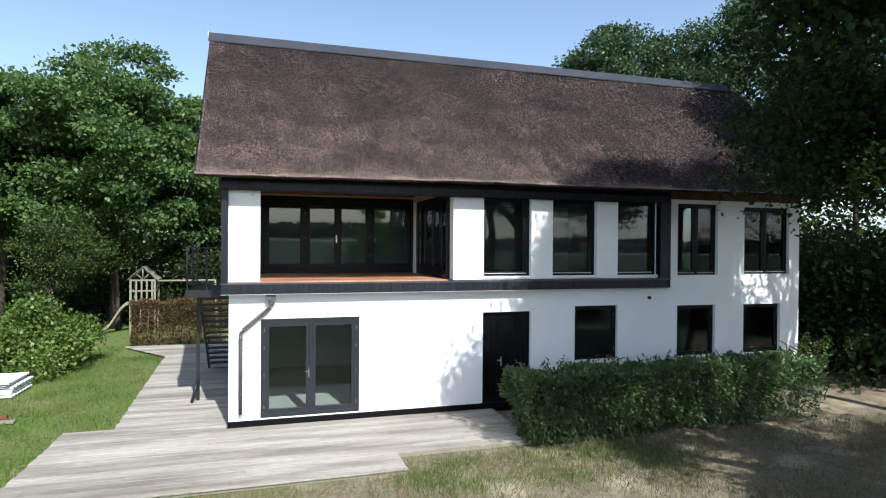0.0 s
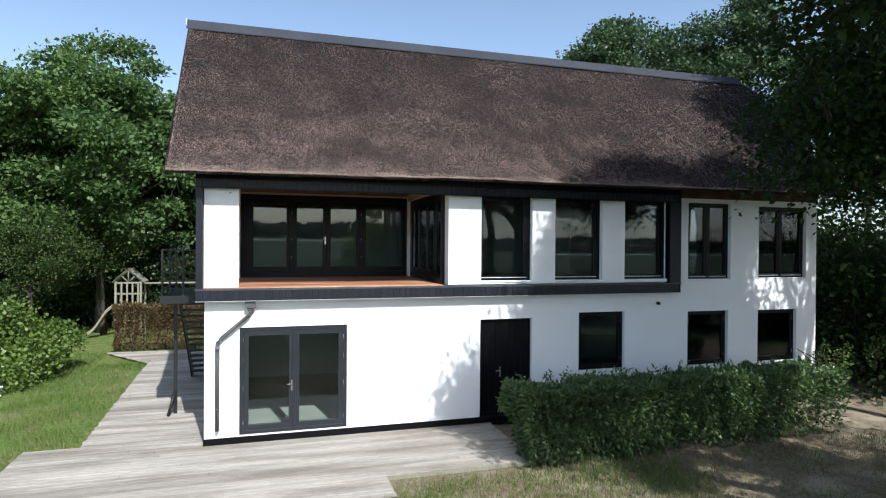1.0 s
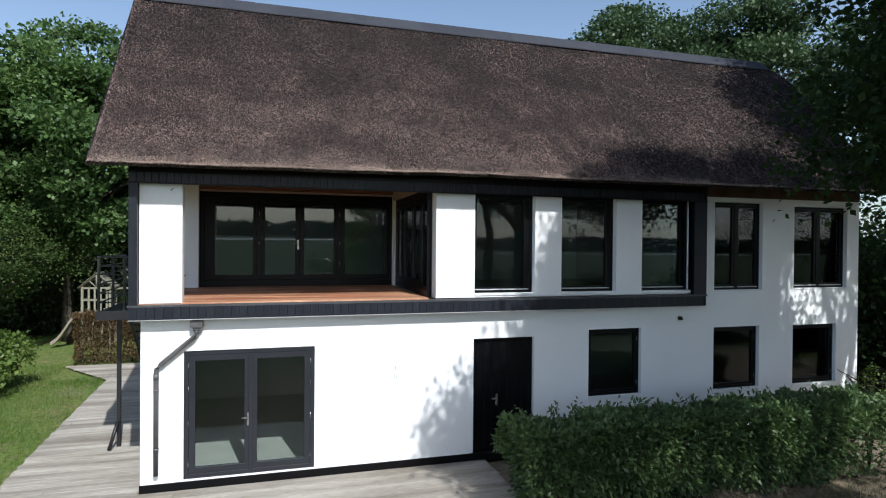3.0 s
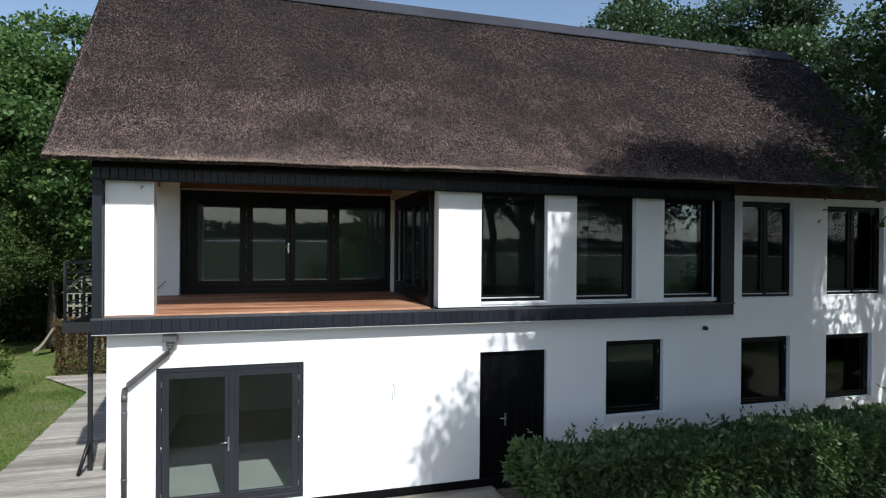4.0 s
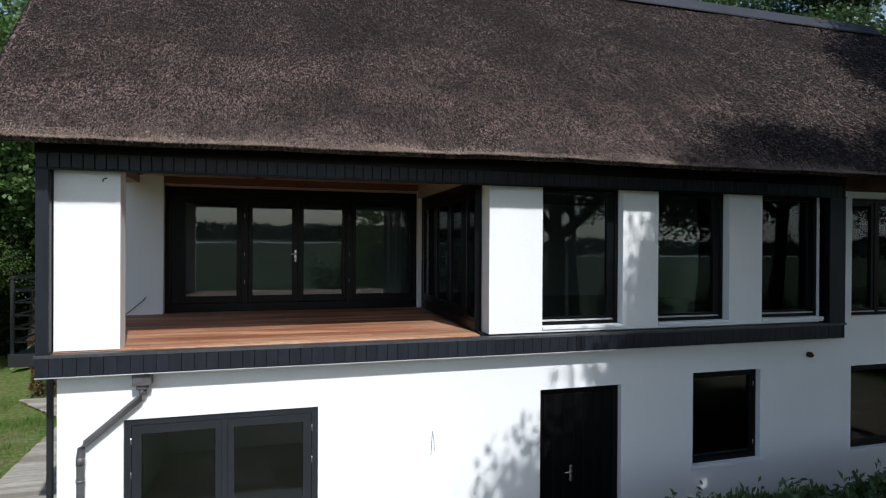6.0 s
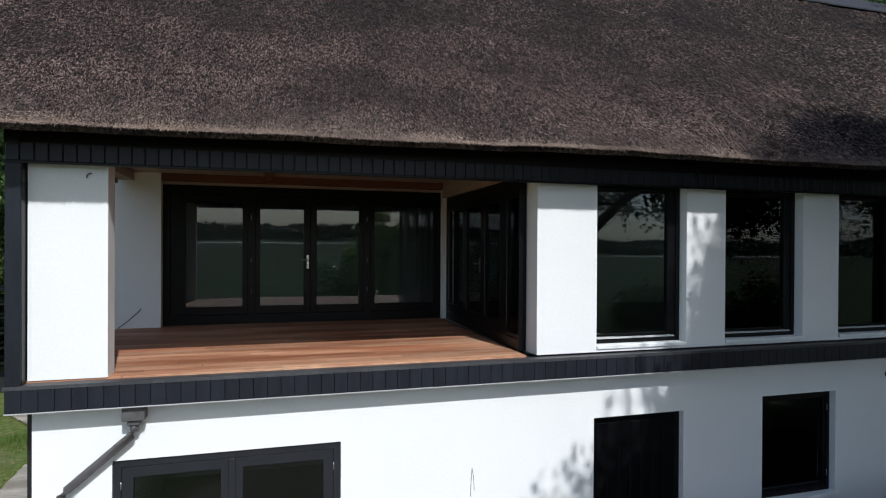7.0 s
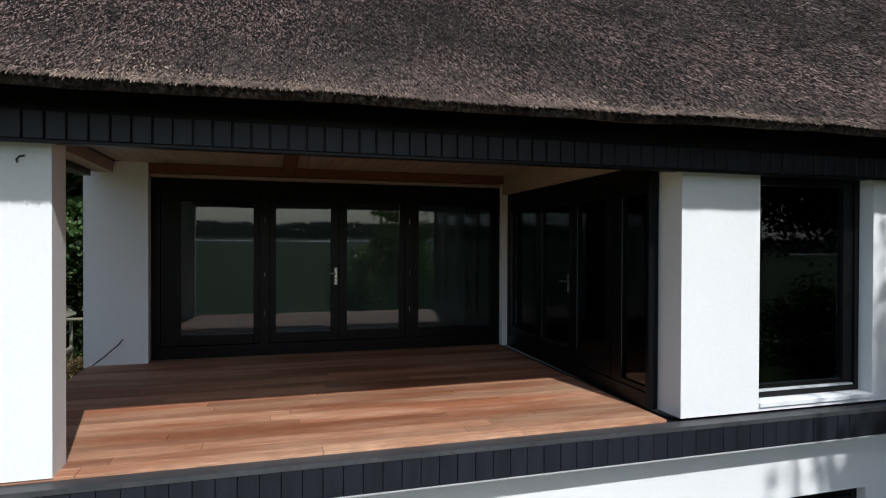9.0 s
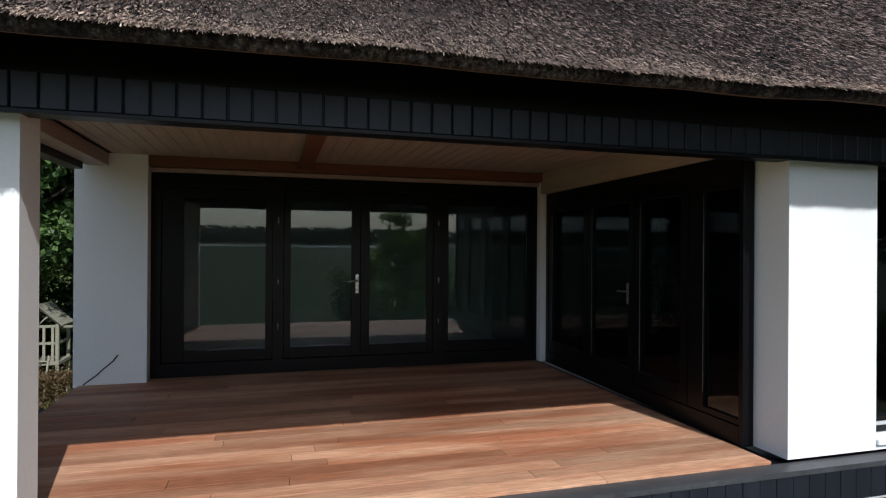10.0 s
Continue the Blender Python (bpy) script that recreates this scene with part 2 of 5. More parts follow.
CEIL_WOOD = surface("pale_pine_ceiling", (0.41, 0.325, 0.275), 0.6, 0.15, 1.2, 8, 0.12, stretch=(8, 0.8, 8), depth=0.003)
BEAM_WOOD = surface("red_brown_beam", (0.165, 0.060, 0.030), 0.55, 0.2, 1.2, 8, 0.15, stretch=(0.8, 8, 8), depth=0.003)
SCREED = surface("pale_concrete_floor", (0.56, 0.56, 0.50), 0.7, 0.08, 1.2, 12, 0.08, tones=(0.50, 0.50, 0.45), depth=0.003)
THATCH = thatch_cover()
REED_PALE = surface("pale_reed_tips", (0.36, 0.275, 0.215), 0.6, 0.25, 2.0, 6.0, 0.0, spec=0.35, tones=(0.16, 0.120, 0.098), rand="island",
                    amount=0.75)
REED = surface("reed_tips", (0.232, 0.168, 0.145), 0.65, 0.35, 0.9, 3.2, 0.0, spec=0.3, tones=(0.098, 0.071, 0.063), rand="island",
               amount=0.88, stretch=(0.8, 1.2, 1.2))
REED_DARK = surface("reed_underside", (0.12, 0.070, 0.045), 0.9, 0.35, 2, 45, 0.6, spec=0.2)
OLD_WOOD = surface("greyed_play_wood", (0.21, 0.195, 0.145), 0.8, 0.2, 1.5, 12, 0.2, stretch=(3, 3, 0.8), tones=(0.22, 0.22, 0.16))
SLIDE = surface("faded_cream_plastic", (0.25, 0.22, 0.17), 0.5, 0.08, 1, 12, 0.03)
BARK = surface("grey_bark", (0.060, 0.050, 0.040), 0.9, 0.35, 1.5, 10, 0.8, stretch=(3, 3, 0.7), spec=0.2, depth=0.03)
WHITE_BOARD = surface("stacked_white_board", (0.72, 0.74, 0.76), 0.5, 0.08, 2, 14, 0.05)
LEAF_MID = foliage("leaf_mid_green", (0.036, 0.078, 0.024), (0.150, 0.232, 0.076), 0.36)
LEAF_BLUE = foliage("leaf_ash_green", (0.030, 0.060, 0.026), (0.098, 0.150, 0.068), 0.30)
# leaf colour darkened to stand in for shade on crowns and shrubs
LEAF_SHADED = foliage("leaf_alder_shaded", (0.015, 0.031, 0.009), (0.044, 0.075, 0.022), 0.42, 0.5, 0.2)
LEAF_BUSH = foliage("leaf_laurel_bright", (0.048, 0.094, 0.020), (0.170, 0.240, 0.055), 0.32, 0.4)
LEAF_HEDGE = foliage("leaf_laurel_hedge", (0.034, 0.070, 0.024), (0.145, 0.218, 0.080), 0.28, 0.38, 0.45)
# light colour and strong glow make the backlit lime look sunlit
LEAF_LIME = foliage("leaf_lime_green", (0.075, 0.135, 0.030), (0.240, 0.330, 0.090), 0.55, 0.5)
LEAF_BEECH = foliage("leaf_brown_beech", (0.070, 0.042, 0.020), (0.15, 0.105, 0.045), 0.25, 0.6)
# dark leaf colour stands in for shade in hollows below the crowns
LEAF_DARK = foliage("leaf_understory_shaded", (0.012, 0.026, 0.008), (0.042, 0.07, 0.02), 0.25)
# bluish leaf colour stands in for the distance haze
LEAF_HAZY = foliage("leaf_hazy_woods", (0.036, 0.056, 0.044), (0.056, 0.080, 0.064), 0.1, 0.8)
LEAF_GREY = foliage("leaf_grey_green", (0.024, 0.048, 0.013), (0.085, 0.128, 0.036), 0.30, 0.6, 0.2)
BLADE = foliage("grass_blade", (0.065, 0.115, 0.018), (0.145, 0.185, 0.045), 0.3, 0.6)
STRAW = foliage("dry_grass_blade", (0.085, 0.085, 0.030), (0.225, 0.185, 0.095), 0.25, 0.7)
GLASS = window_glass("window_glass", (0.60, 0.65, 0.64), 1.56)
DOOR_GLASS = window_glass("balcony_door_glass", (0.60, 0.65, 0.64), 1.78)
GROUND = ground_cover()


# ---------------------------------------------------------------- mesh helpers
def box(bm, x0, x1, y0, y1, z0, z1):
    v = [bm.verts.new(c) for c in ((x0, y0, z0), (x1, y0, z0), (x1, y1, z0), (x0, y1, z0),
                                   (x0, y0, z1), (x1, y0, z1), (x1, y1, z1), (x0, y1, z1))]
    return [bm.faces.new([v[i] for i in f]) for f in
            ((3, 2, 1, 0), (4, 5, 6, 7), (0, 1, 5, 4), (1, 2, 6, 5), (2, 3, 7, 6), (3, 0, 4, 7))]


def soften(bm, width=0.006, segments=1):
    bmesh.ops.bevel(bm, geom=list(bm.edges), offset=width, segments=segments, affect="EDGES", clamp_overlap=True)
    return bm


def boxes(*specs, bevel=0.0):
    bm = bmesh.new()
    for s in specs:
        box(bm, *s)
    return soften(bm, bevel) if bevel else bm


def tube(bm, pts, radii, sides=8, cap=True):
    pts = [Vector(p) for p in pts]
    rings = []
    for i, p in enumerate(pts):
        d = (pts[min(i + 1, len(pts) - 1)] - pts[max(i - 1, 0)]).normalized()
        u = d.cross(Vector((0.31, 0.17, 0.93)) if abs(d.z) < 0.9 else Vector((1, 0.1, 0))).normalized()
        w = d.cross(u)
        r = radii[i] if isinstance(radii, (list, tuple)) else radii
        rings.append([bm.verts.new(p + r * (math.cos(a) * u + math.sin(a) * w)) for a in
                      (2 * math.pi * k / sides for k in range(sides))])
    for a, b in zip(rings, rings[1:]):
        for k in range(sides):
            bm.faces.new((a[k], a[(k + 1) % sides], b[(k + 1) % sides], b[k])).smooth = True
    if cap:
        bm.faces.new(rings[0][::-1])
        bm.faces.new(rings[-1])
    return bm


def link(name, bm, material):
    me = bpy.data.meshes.new(name)
    bmesh.ops.recalc_face_normals(bm, faces=bm.faces)
    bm.to_mesh(me)
    bm.free()
    me.materials.append(material)
    return new(name, me)


def part(name, bm, material, parent, label=""):
    ob = link(name, bm, material)
    ob.parent = parent
    return tagged(ob, label)


def piece(name, mesh, parent, at):
    ob = new(name, mesh)
    ob.parent = parent
    ob.location = at
    return ob


def thing(name, label, category, group="", kind="", at=(0, 0, 0)):
    ob = new(name)
    ob.location = at
    ob.empty_display_size = 0.2
    return tagged(ob, label, category, group, kind)


def quads(name, verts, material, parent=None):
    """A mesh of loose four-cornered leaves, blades or reeds from an array (n, 4, 3)."""
    count = len(verts)
    me = bpy.data.meshes.new(name)
    me.vertices.add(count * 4)
    me.vertices.foreach_set("co", np.ascontiguousarray(verts, dtype=np.float32).ravel())
    me.loops.add(count * 4)
    me.loops.foreach_set("vertex_index", np.arange(count * 4, dtype=np.int32))
    me.polygons.add(count)
    me.polygons.foreach_set("loop_start", np.arange(0, count * 4, 4, dtype=np.int32))
    me.update(calc_edges=True)
    me.materials.append(material)
    ob = new(name, me)
    ob.parent = parent
    return ob


def unit(a):
    return a / np.maximum(np.linalg.norm(a, axis=1, keepdims=True), 1e-6)


def leaf_array(rng, pts, size, out=None, droop=0.25, slim=0.42):
    """Folded leaves at pts, growing outwards and hanging a little."""
    n = len(pts)
    d = rng.normal(size=(n, 3))
    if out is not None:
        d = d * 0.8 + out
    d[:, 2] -= droop
    d = unit(d)
    s = unit(np.cross(d, rng.normal(size=(n, 3)) * 0.7 + np.array((0, 0, 1.0))))
    nrm = np.cross(s, d)
    length = size * rng.uniform(0.6, 1.3, (n, 1))
    mid = pts + d * length * 0.5
    fold = nrm * length * 0.10
    return np.stack((pts, mid + s * length * slim + fold, pts + d * length, mid - s * length * slim + fold), axis=1)


def ball(rng, n, power=0.45):
    return unit(rng.normal(size=(n, 3))) * rng.uniform(0, 1, (n, 1)) ** power


# ---------------------------------------------------------------- ground
def make_ground():
    """One sheet to the horizon, finer near the house, with slight hollows."""
    bm = bmesh.new()
    near = np.arange(-30, 42, 1.0)
    ring = np.array([-2600, -1200, -600, -300, -160, -90, -55, -40])
    xs = np.concatenate((ring, near, np.array([50, 65, 100, 170, 300, 600, 1200, 2600])))
    grid = []
    for x in xs:
        row = []
        for y in xs:
            h = 0.06 * noise.noise((x * 0.21, y * 0.21, 3.1)) + 0.03 * noise.noise((x * 0.7, y * 0.7, 8.2))
            flat = -4.5 < x < 17 and -4.5 < y < 11.5
            row.append(bm.verts.new((x, y, -0.10 + (0.25 * h if flat else h))))
        grid.append(row)
    for a, b in zip(grid, grid[1:]):
        for j in range(len(xs) - 1):
            bm.faces.new((a[j], b[j], b[j + 1], a[j + 1])).smooth = True
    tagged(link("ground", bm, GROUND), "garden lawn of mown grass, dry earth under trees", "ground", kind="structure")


make_ground()

# ---------------------------------------------------------------- house
house = thing("house", "white plastered two-storey house with brown thatched roof and black timber trim", "house")
LENGTH, DEPTH, FLOOR = 15.96, 5.8, 3.22
FRONT_UP = -0.080                       # face of the plaster inside the black timber surround
TRIM = -0.200                           # face of the black timber surround


def pierced(x0, x1, z0, z1, y0, y1, holes):
    """A wall along x with openings cut through it."""
    xs = sorted({x0, x1, *(v for h in holes for v in h[:2])})
    zs = sorted({z0, z1, *(v for h in holes for v in h[2:])})
    full = lambda i, k: (0 <= i < len(xs) - 1 and 0 <= k < len(zs) - 1 and not any(
        h[0] <= (xs[i] + xs[i + 1]) / 2 <= h[1] and h[2] <= (zs[k] + zs[k + 1]) / 2 <= h[3] for h in holes))
    bm = bmesh.new()

    def face(*c):
        bm.faces.new([bm.verts.new(v) for v in c])

    for i in range(len(xs) - 1):
        for k in range(len(zs) - 1):
            if not full(i, k):
                continue
            a, b, c, d = xs[i], xs[i + 1], zs[k], zs[k + 1]
            face((a, y0, c), (b, y0, c), (b, y0, d), (a, y0, d))
            face((b, y1, c), (a, y1, c), (a, y1, d), (b, y1, d))
            if not full(i - 1, k):
                face((a, y1, c), (a, y0, c), (a, y0, d), (a, y1, d))
            if not full(i + 1, k):
                face((b, y0, c), (b, y1, c), (b, y1, d), (b, y0, d))
            if not full(i, k - 1):
                face((a, y1, c), (b, y1, c), (b, y0, c), (a, y0, c))
            if not full(i, k + 1):
                face((a, y0, d), (b, y0, d), (b, y1, d), (a, y1, d))
    bmesh.ops.remove_doubles(bm, verts=bm.verts, dist=0.0005)
    return bm


GARDEN_DOORS = (0.675, 2.885, 0.155, 2.38)
FRONT_DOOR = (5.96, 7.262, 0.13, 2.393)
LOW_WINDOWS = [(8.52, 9.80, 1.06, 2.49), (11.685, 12.96, 1.02, 2.435), (13.945, 15.275, 1.01, 2.42)]
TALL_WINDOWS = [(5.94, 7.227, 3.285, 5.27), (7.825, 9.107, 3.285, 5.27), (9.735, 10.985, 3.285, 5.27)]
CASEMENTS = [(11.685, 13.03, 3.27, 5.265), (13.95, 15.59, 3.285, 5.22)]
SURROUND = 11.31                        # right edge of the black timber surround

part("wall", pierced(0, LENGTH, 0.13, 3.05, 0, 0.32, [GARDEN_DOORS, FRONT_DOOR, *LOW_WINDOWS]), PLASTER, house,
     "white plastered ground floor wall")
part("wall", pierced(5.15, 11.10, FLOOR, 5.30, FRONT_UP, 0.30, TALL_WINDOWS), PLASTER, house, "white plastered upper wall")
part("wall", pierced(11.10, LENGTH, 3.05, 5.60, 0.0, 0.32, CASEMENTS), PLASTER, house, "white plastered upper wall")
part("pier", boxes((-0.01, 0.655, FRONT_UP, 0.17, FLOOR, 5.30)), PLASTER, house, "white plastered corner pier")
part("wall", boxes((-0.15, 0.53, 3.50, 3.70, FLOOR - 0.02, 5.75)), PLASTER, house, "white plastered return wall")
part("post", boxes((5.05, 5.213, 3.57, 3.70, FLOOR, 5.60), bevel=0.004), PLASTER, house, "slim white post")
part("header", boxes((-0.04, 0.16, 0.17, 3.50, 5.47, 5.75)), CEIL_WOOD, house, "pale wooden beam over side opening")
part("wall", boxes((0, 0.3, 0.32, DEPTH, 0.13, 3.0)), PLASTER, house)
part("wall", boxes((LENGTH - 0.3, LENGTH, 0.32, DEPTH, 0.13, 5.6)), PLASTER, house)
part("wall", boxes((0.3, LENGTH - 0.3, DEPTH - 0.3, DEPTH, 0.13, 5.6)), PLASTER, house)
part("wall", boxes((-0.06, 0.3, 3.70, DEPTH, 3.0, 5.6)), PLASTER, house)
part("plinth", boxes((-0.012, 5.94, -0.018, 0.3, -0.02, 0.13), (7.29, LENGTH + 0.01, -0.018, 0.3, -0.02, 0.13),
                     (-0.012, 0.3, 0.3, DEPTH, -0.02, 0.13)), BLACK_FRAME, house, "black base strip")
# rooms
part("floor", boxes((0.3, LENGTH - 0.3, 0.32, DEPTH - 0.3, 0.03, 0.15), (0.672, 2.888, 0.12, 0.32, 0.03, 0.148)), SCREED, house,
     "pale concrete floor")
part("floor", boxes((5.14, LENGTH - 0.3, 0.30, DEPTH - 0.3, 3.0, 3.215), (0.3, 5.14, 3.805, DEPTH - 0.3, 3.0, 3.215)), SCREED, house,
     "pale concrete floor")
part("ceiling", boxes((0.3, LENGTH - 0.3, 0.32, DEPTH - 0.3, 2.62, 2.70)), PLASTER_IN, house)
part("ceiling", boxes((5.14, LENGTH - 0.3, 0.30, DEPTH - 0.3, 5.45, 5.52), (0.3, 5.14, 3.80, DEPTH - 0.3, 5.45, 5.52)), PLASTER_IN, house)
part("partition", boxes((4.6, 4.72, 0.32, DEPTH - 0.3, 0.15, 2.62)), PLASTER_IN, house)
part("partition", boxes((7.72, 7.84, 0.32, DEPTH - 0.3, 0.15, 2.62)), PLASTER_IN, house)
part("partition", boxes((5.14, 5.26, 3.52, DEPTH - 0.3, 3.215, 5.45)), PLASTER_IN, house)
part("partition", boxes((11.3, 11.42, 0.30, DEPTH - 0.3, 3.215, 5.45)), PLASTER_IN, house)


def crisp(bm, width=0.004):
    """Rounds the true edges, not those inside a flat face."""
    bm.normal_update()
    edges = [g for g in bm.edges if len(g.link_faces) == 2 and g.calc_face_angle(0) > 0.5]
    bmesh.ops.bevel(bm, geom=edges, offset=width, segments=1, affect="EDGES", clamp_overlap=True)
    return bm


def frame_bars(x0, x1, z0, z1, y0, y1, w, inner=(), bottom=None):
    """A rectangular frame with upright bars (x, width) inside."""
    cuts = [x0 + w] + [v for x, b in inner for v in (x - b / 2, x + b / 2)] + [x1 - w]
    low = z0 + (bottom or w)
    return crisp(pierced(x0, x1, z0, z1, y0, y1, [(a, b, low, z1 - w) for a, b in zip(cuts[::2], cuts[1::2])]))


def pane(x0, x1, z0, z1, y, parent):
    ob = part("pane", boxes((x0, x1, y, y + 0.006, z0, z1)), GLASS, parent, "clear reflecting glass")
    ob.visible_shadow = False
    return ob


def lever(x, y, z, parent, side=-1):
    """Back plate, key hole and lever of a door."""
    bm = boxes((x - 0.02, x + 0.02, y - 0.012, y, z - 0.13, z + 0.10), bevel=0.005)
    tube(bm, [(x, y - 0.01, z + 0.02), (x, y - 0.05, z + 0.02)], 0.010)
    tube(bm, [(x, y - 0.05, z + 0.02), (x + side * 0.06, y - 0.055, z + 0.02), (x + side * 0.12, y - 0.05, z + 0.018)], 0.009)
    tube(bm, [(x, y - 0.016, z - 0.06), (x, y - 0.008, z - 0.06)], 0.010)
    part("handle", bm, CHROME, parent, "polished steel lever handle")


def hinge(x, y, z, parent):
    part("hinge", tube(bmesh.new(), [(x, y, z - 0.04), (x, y, z + 0.04)], 0.006, 6), CHROME, parent, "small steel hinge")


def sashed(x0, x1, z0, z1, y, w, glass_y, parent, material):
    """A sash with its pane."""
    s = part("sash", frame_bars(x0, x1, z0, z1, y, y + 0.06, w), material, parent)
    s2 = pane(x0 + w, x1 - w, z0 + w, z1 - w, glass_y, parent)
    return s, s2


# tall windows between the piers
for x0, x1, z0, z1 in TALL_WINDOWS:
    w = part("window", frame_bars(x0 + 0.002, x1 - 0.002, z0 + 0.012, z1, 0.05, 0.16, 0.055), BLACK_FRAME, house, "tall black window")
    part("sash", frame_bars(x0 + 0.057, x1 - 0.11, z0 + 0.09, z1 - 0.06, 0.072, 0.13, 0.03), BLACK_FRAME, w)
    part("stile", boxes((x1 - 0.175, x1 - 0.057, 0.066, 0.135, z0 + 0.09, z1 - 0.06), bevel=0.004), BLACK_FRAME, w)
    pane(x0 + 0.085, x1 - 0.17, z0 + 0.118, z1 - 0.088, 0.10, w)
    part("drip_rail", boxes((x0 + 0.03, x1 - 0.10, 0.025, 0.066, z0 + 0.068, z0 + 0.086), bevel=0.003), ALU, w, "pale aluminium drip rail")
    part("sill", boxes((x0 + 0.003, x1 - 0.003, FRONT_UP - 0.02, 0.05, z0 - 0.03, z0 + 0.010), bevel=0.003), PLASTER, w, "white sill")
# casements right of the timber surround
for x0, x1, z0, z1 in CASEMENTS:
    mid = (x0 + x1) / 2
    w = part("window", frame_bars(x0 + 0.002, x1 - 0.002, z0 + 0.004, z1 - 0.002, 0.10, 0.20, 0.05, [(mid, 0.07)]), BLACK_FRAME, house,
             "black two-light casement window")
    for a, b in ((x0 + 0.052, mid - 0.035), (mid + 0.035, x1 - 0.052)):
        sashed(a, b, z0 + 0.055, z1 - 0.055, 0.115, 0.06, 0.15, w, BLACK_FRAME)
        part("drip_rail", boxes((a + 0.02, b - 0.02, 0.075, 0.10, z0 + 0.058, z0 + 0.075), bevel=0.003), ALU, w, "pale aluminium drip rail")
    part("sill", boxes((x0 + 0.003, x1 - 0.003, -0.015, 0.10, z0 - 0.02, z0 + 0.003), bevel=0.003), PLASTER, w, "white sill")
# ground floor windows
for x0, x1, z0, z1 in LOW_WINDOWS:
    w = part("window", frame_bars(x0 + 0.002, x1 - 0.002, z0 + 0.004, z1 - 0.002, 0.09, 0.19, 0.06), BLACK_FRAME, house, "black single window")
    sashed(x0 + 0.062, x1 - 0.062, z0 + 0.064, z1 - 0.062, 0.105, 0.05, 0.14, w, BLACK_FRAME)
    hinge(x1 - 0.06, 0.085, z0 + 0.25, w)
    hinge(x1 - 0.06, 0.085, z1 - 0.25, w)
    part("sill", boxes((x0 - 0.03, x1 + 0.03, -0.03, 0.09, z0 - 0.05, z0 + 0.002), bevel=0.004), PLASTER, w, "white sill")
# front door
x0, x1, z0, z1 = FRONT_DOOR
door = part("door", frame_bars(x0 + 0.002, x1 - 0.002, z0 + 0.003, z1 - 0.002, 0.08, 0.18, 0.075), BLACK_FRAME, house, "black front door")
part("leaf", boxes((x0 + 0.08, x1 - 0.08, 0.10, 0.15, z0 + 0.02, z1 - 0.08), bevel=0.004), BLACK_FRAME, door)
for i in range(7):
    a = x0 + 0.09 + i * 0.163
    part("board", boxes((a, a + 0.157, 0.088, 0.10, z0 + 0.06, z1 - 0.10), bevel=0.004), BLACK_FRAME, door)
lever(6.49, 0.086, 1.15, door)
part("threshold", boxes((5.938, 7.285, -0.03, 0.20, -0.02, 0.13), bevel=0.006), BLACK_FRAME, door, "black stone doorstep")
# garden doors, two glazed leaves
x0, x1, z0, z1 = GARDEN_DOORS
doors = part("garden_door", frame_bars(x0 + 0.002, x1 - 0.002, z0 + 0.003, z1 - 0.002, 0.02, 0.13, 0.075), SLATE_FRAME, house,
             "anthracite double garden doors with glass")
mid = 1.775
for a, b in ((x0 + 0.078, mid - 0.003), (mid + 0.003, x1 - 0.078)):
    part("leaf", frame_bars(a, b, z0 + 0.08, z1 - 0.08, 0.028, 0.10, 0.105), SLATE_FRAME, doors)
    pane(a + 0.10, b - 0.10, z0 + 0.18, z1 - 0.18, 0.06, doors)
part("cover_strip", boxes((mid - 0.035, mid + 0.035, 0.008, 0.03, z0 + 0.08, z1 - 0.08), bevel=0.005), SLATE_FRAME, doors)
lever(1.735, 0.026, 1.14, doors)
for z in (0.40, 1.12, 1.72, 2.12):
    hinge(x0 + 0.075, 0.016, z, doors)
    hinge(x1 - 0.075, 0.016, z, doors)

# ---- balcony
part("balcony_slab", boxes((-0.12, 5.14, -0.16, 3.80, 2.98, FLOOR - 0.032)), BLACK_FRAME, house)
back = part("balcony_door", frame_bars(0.48, 5.16, FLOOR + 0.002, 5.44, 3.67, 3.79, 0.15, [(1.848, 0.12), (3.735, 0.12)]), BLACK_FRAME, house,
            "wide black glazed balcony doors")
SKEW = {0.855: 0.45, 1.985: -0.05, 2.892: 0.08, 3.87: -0.06}    # degrees each pane is turned to fit its reflection to the camera's view
for a, b, ga, gb in ((0.633, 1.786, 0.855, 1.71), (1.91, 2.784, 1.985, 2.68), (2.787, 3.673, 2.892, 3.60), (3.797, 5.007, 3.87, 4.915)):
    bm = boxes((a, ga, 3.69, 3.76, 3.375, 5.285), (gb, b, 3.69, 3.76, 3.375, 5.285),
               (ga, gb, 3.691, 3.76, 3.375, 3.50), (ga, gb, 3.691, 3.76, 5.175, 5.285), bevel=0.004)
    part("leaf", bm, BLACK_FRAME, back)
    g = pane(ga - 0.005, gb + 0.005, 3.495, 5.18, 3.715, back)
    g.data.materials[0] = DOOR_GLASS
    # the 0.68 degree tilt also fits the reflected horizon to the view
    g.data.transform(Matrix.Translation((ga, 3.715, 0)) @ Matrix.Rotation(radians(SKEW[ga]), 4, 'Z') @ Matrix.Translation((0, 0, 4.3)) @ Matrix.Rotation(radians(0.68), 4, 'X') @ Matrix.Translation((0, 0, -4.3)) @ Matrix.Translation((-ga, -3.715, 0)))
for x in (1.848, 3.735):
    for z in (3.75, 4.25, 4.95):
        hinge(x, 3.66, z, back)
lever(2.745, 3.687, 4.235, back)
part("head_trim", boxes((0.532, 5.046, 3.61, 3.67, 5.442, 5.485), bevel=0.003), CEIL_WOOD, back, "pale wooden head trim")
part("beam", boxes((0.532, 5.046, 3.51, 3.66, 5.488, 5.60), bevel=0.004), BEAM_WOOD, house, "red-brown wooden beam")
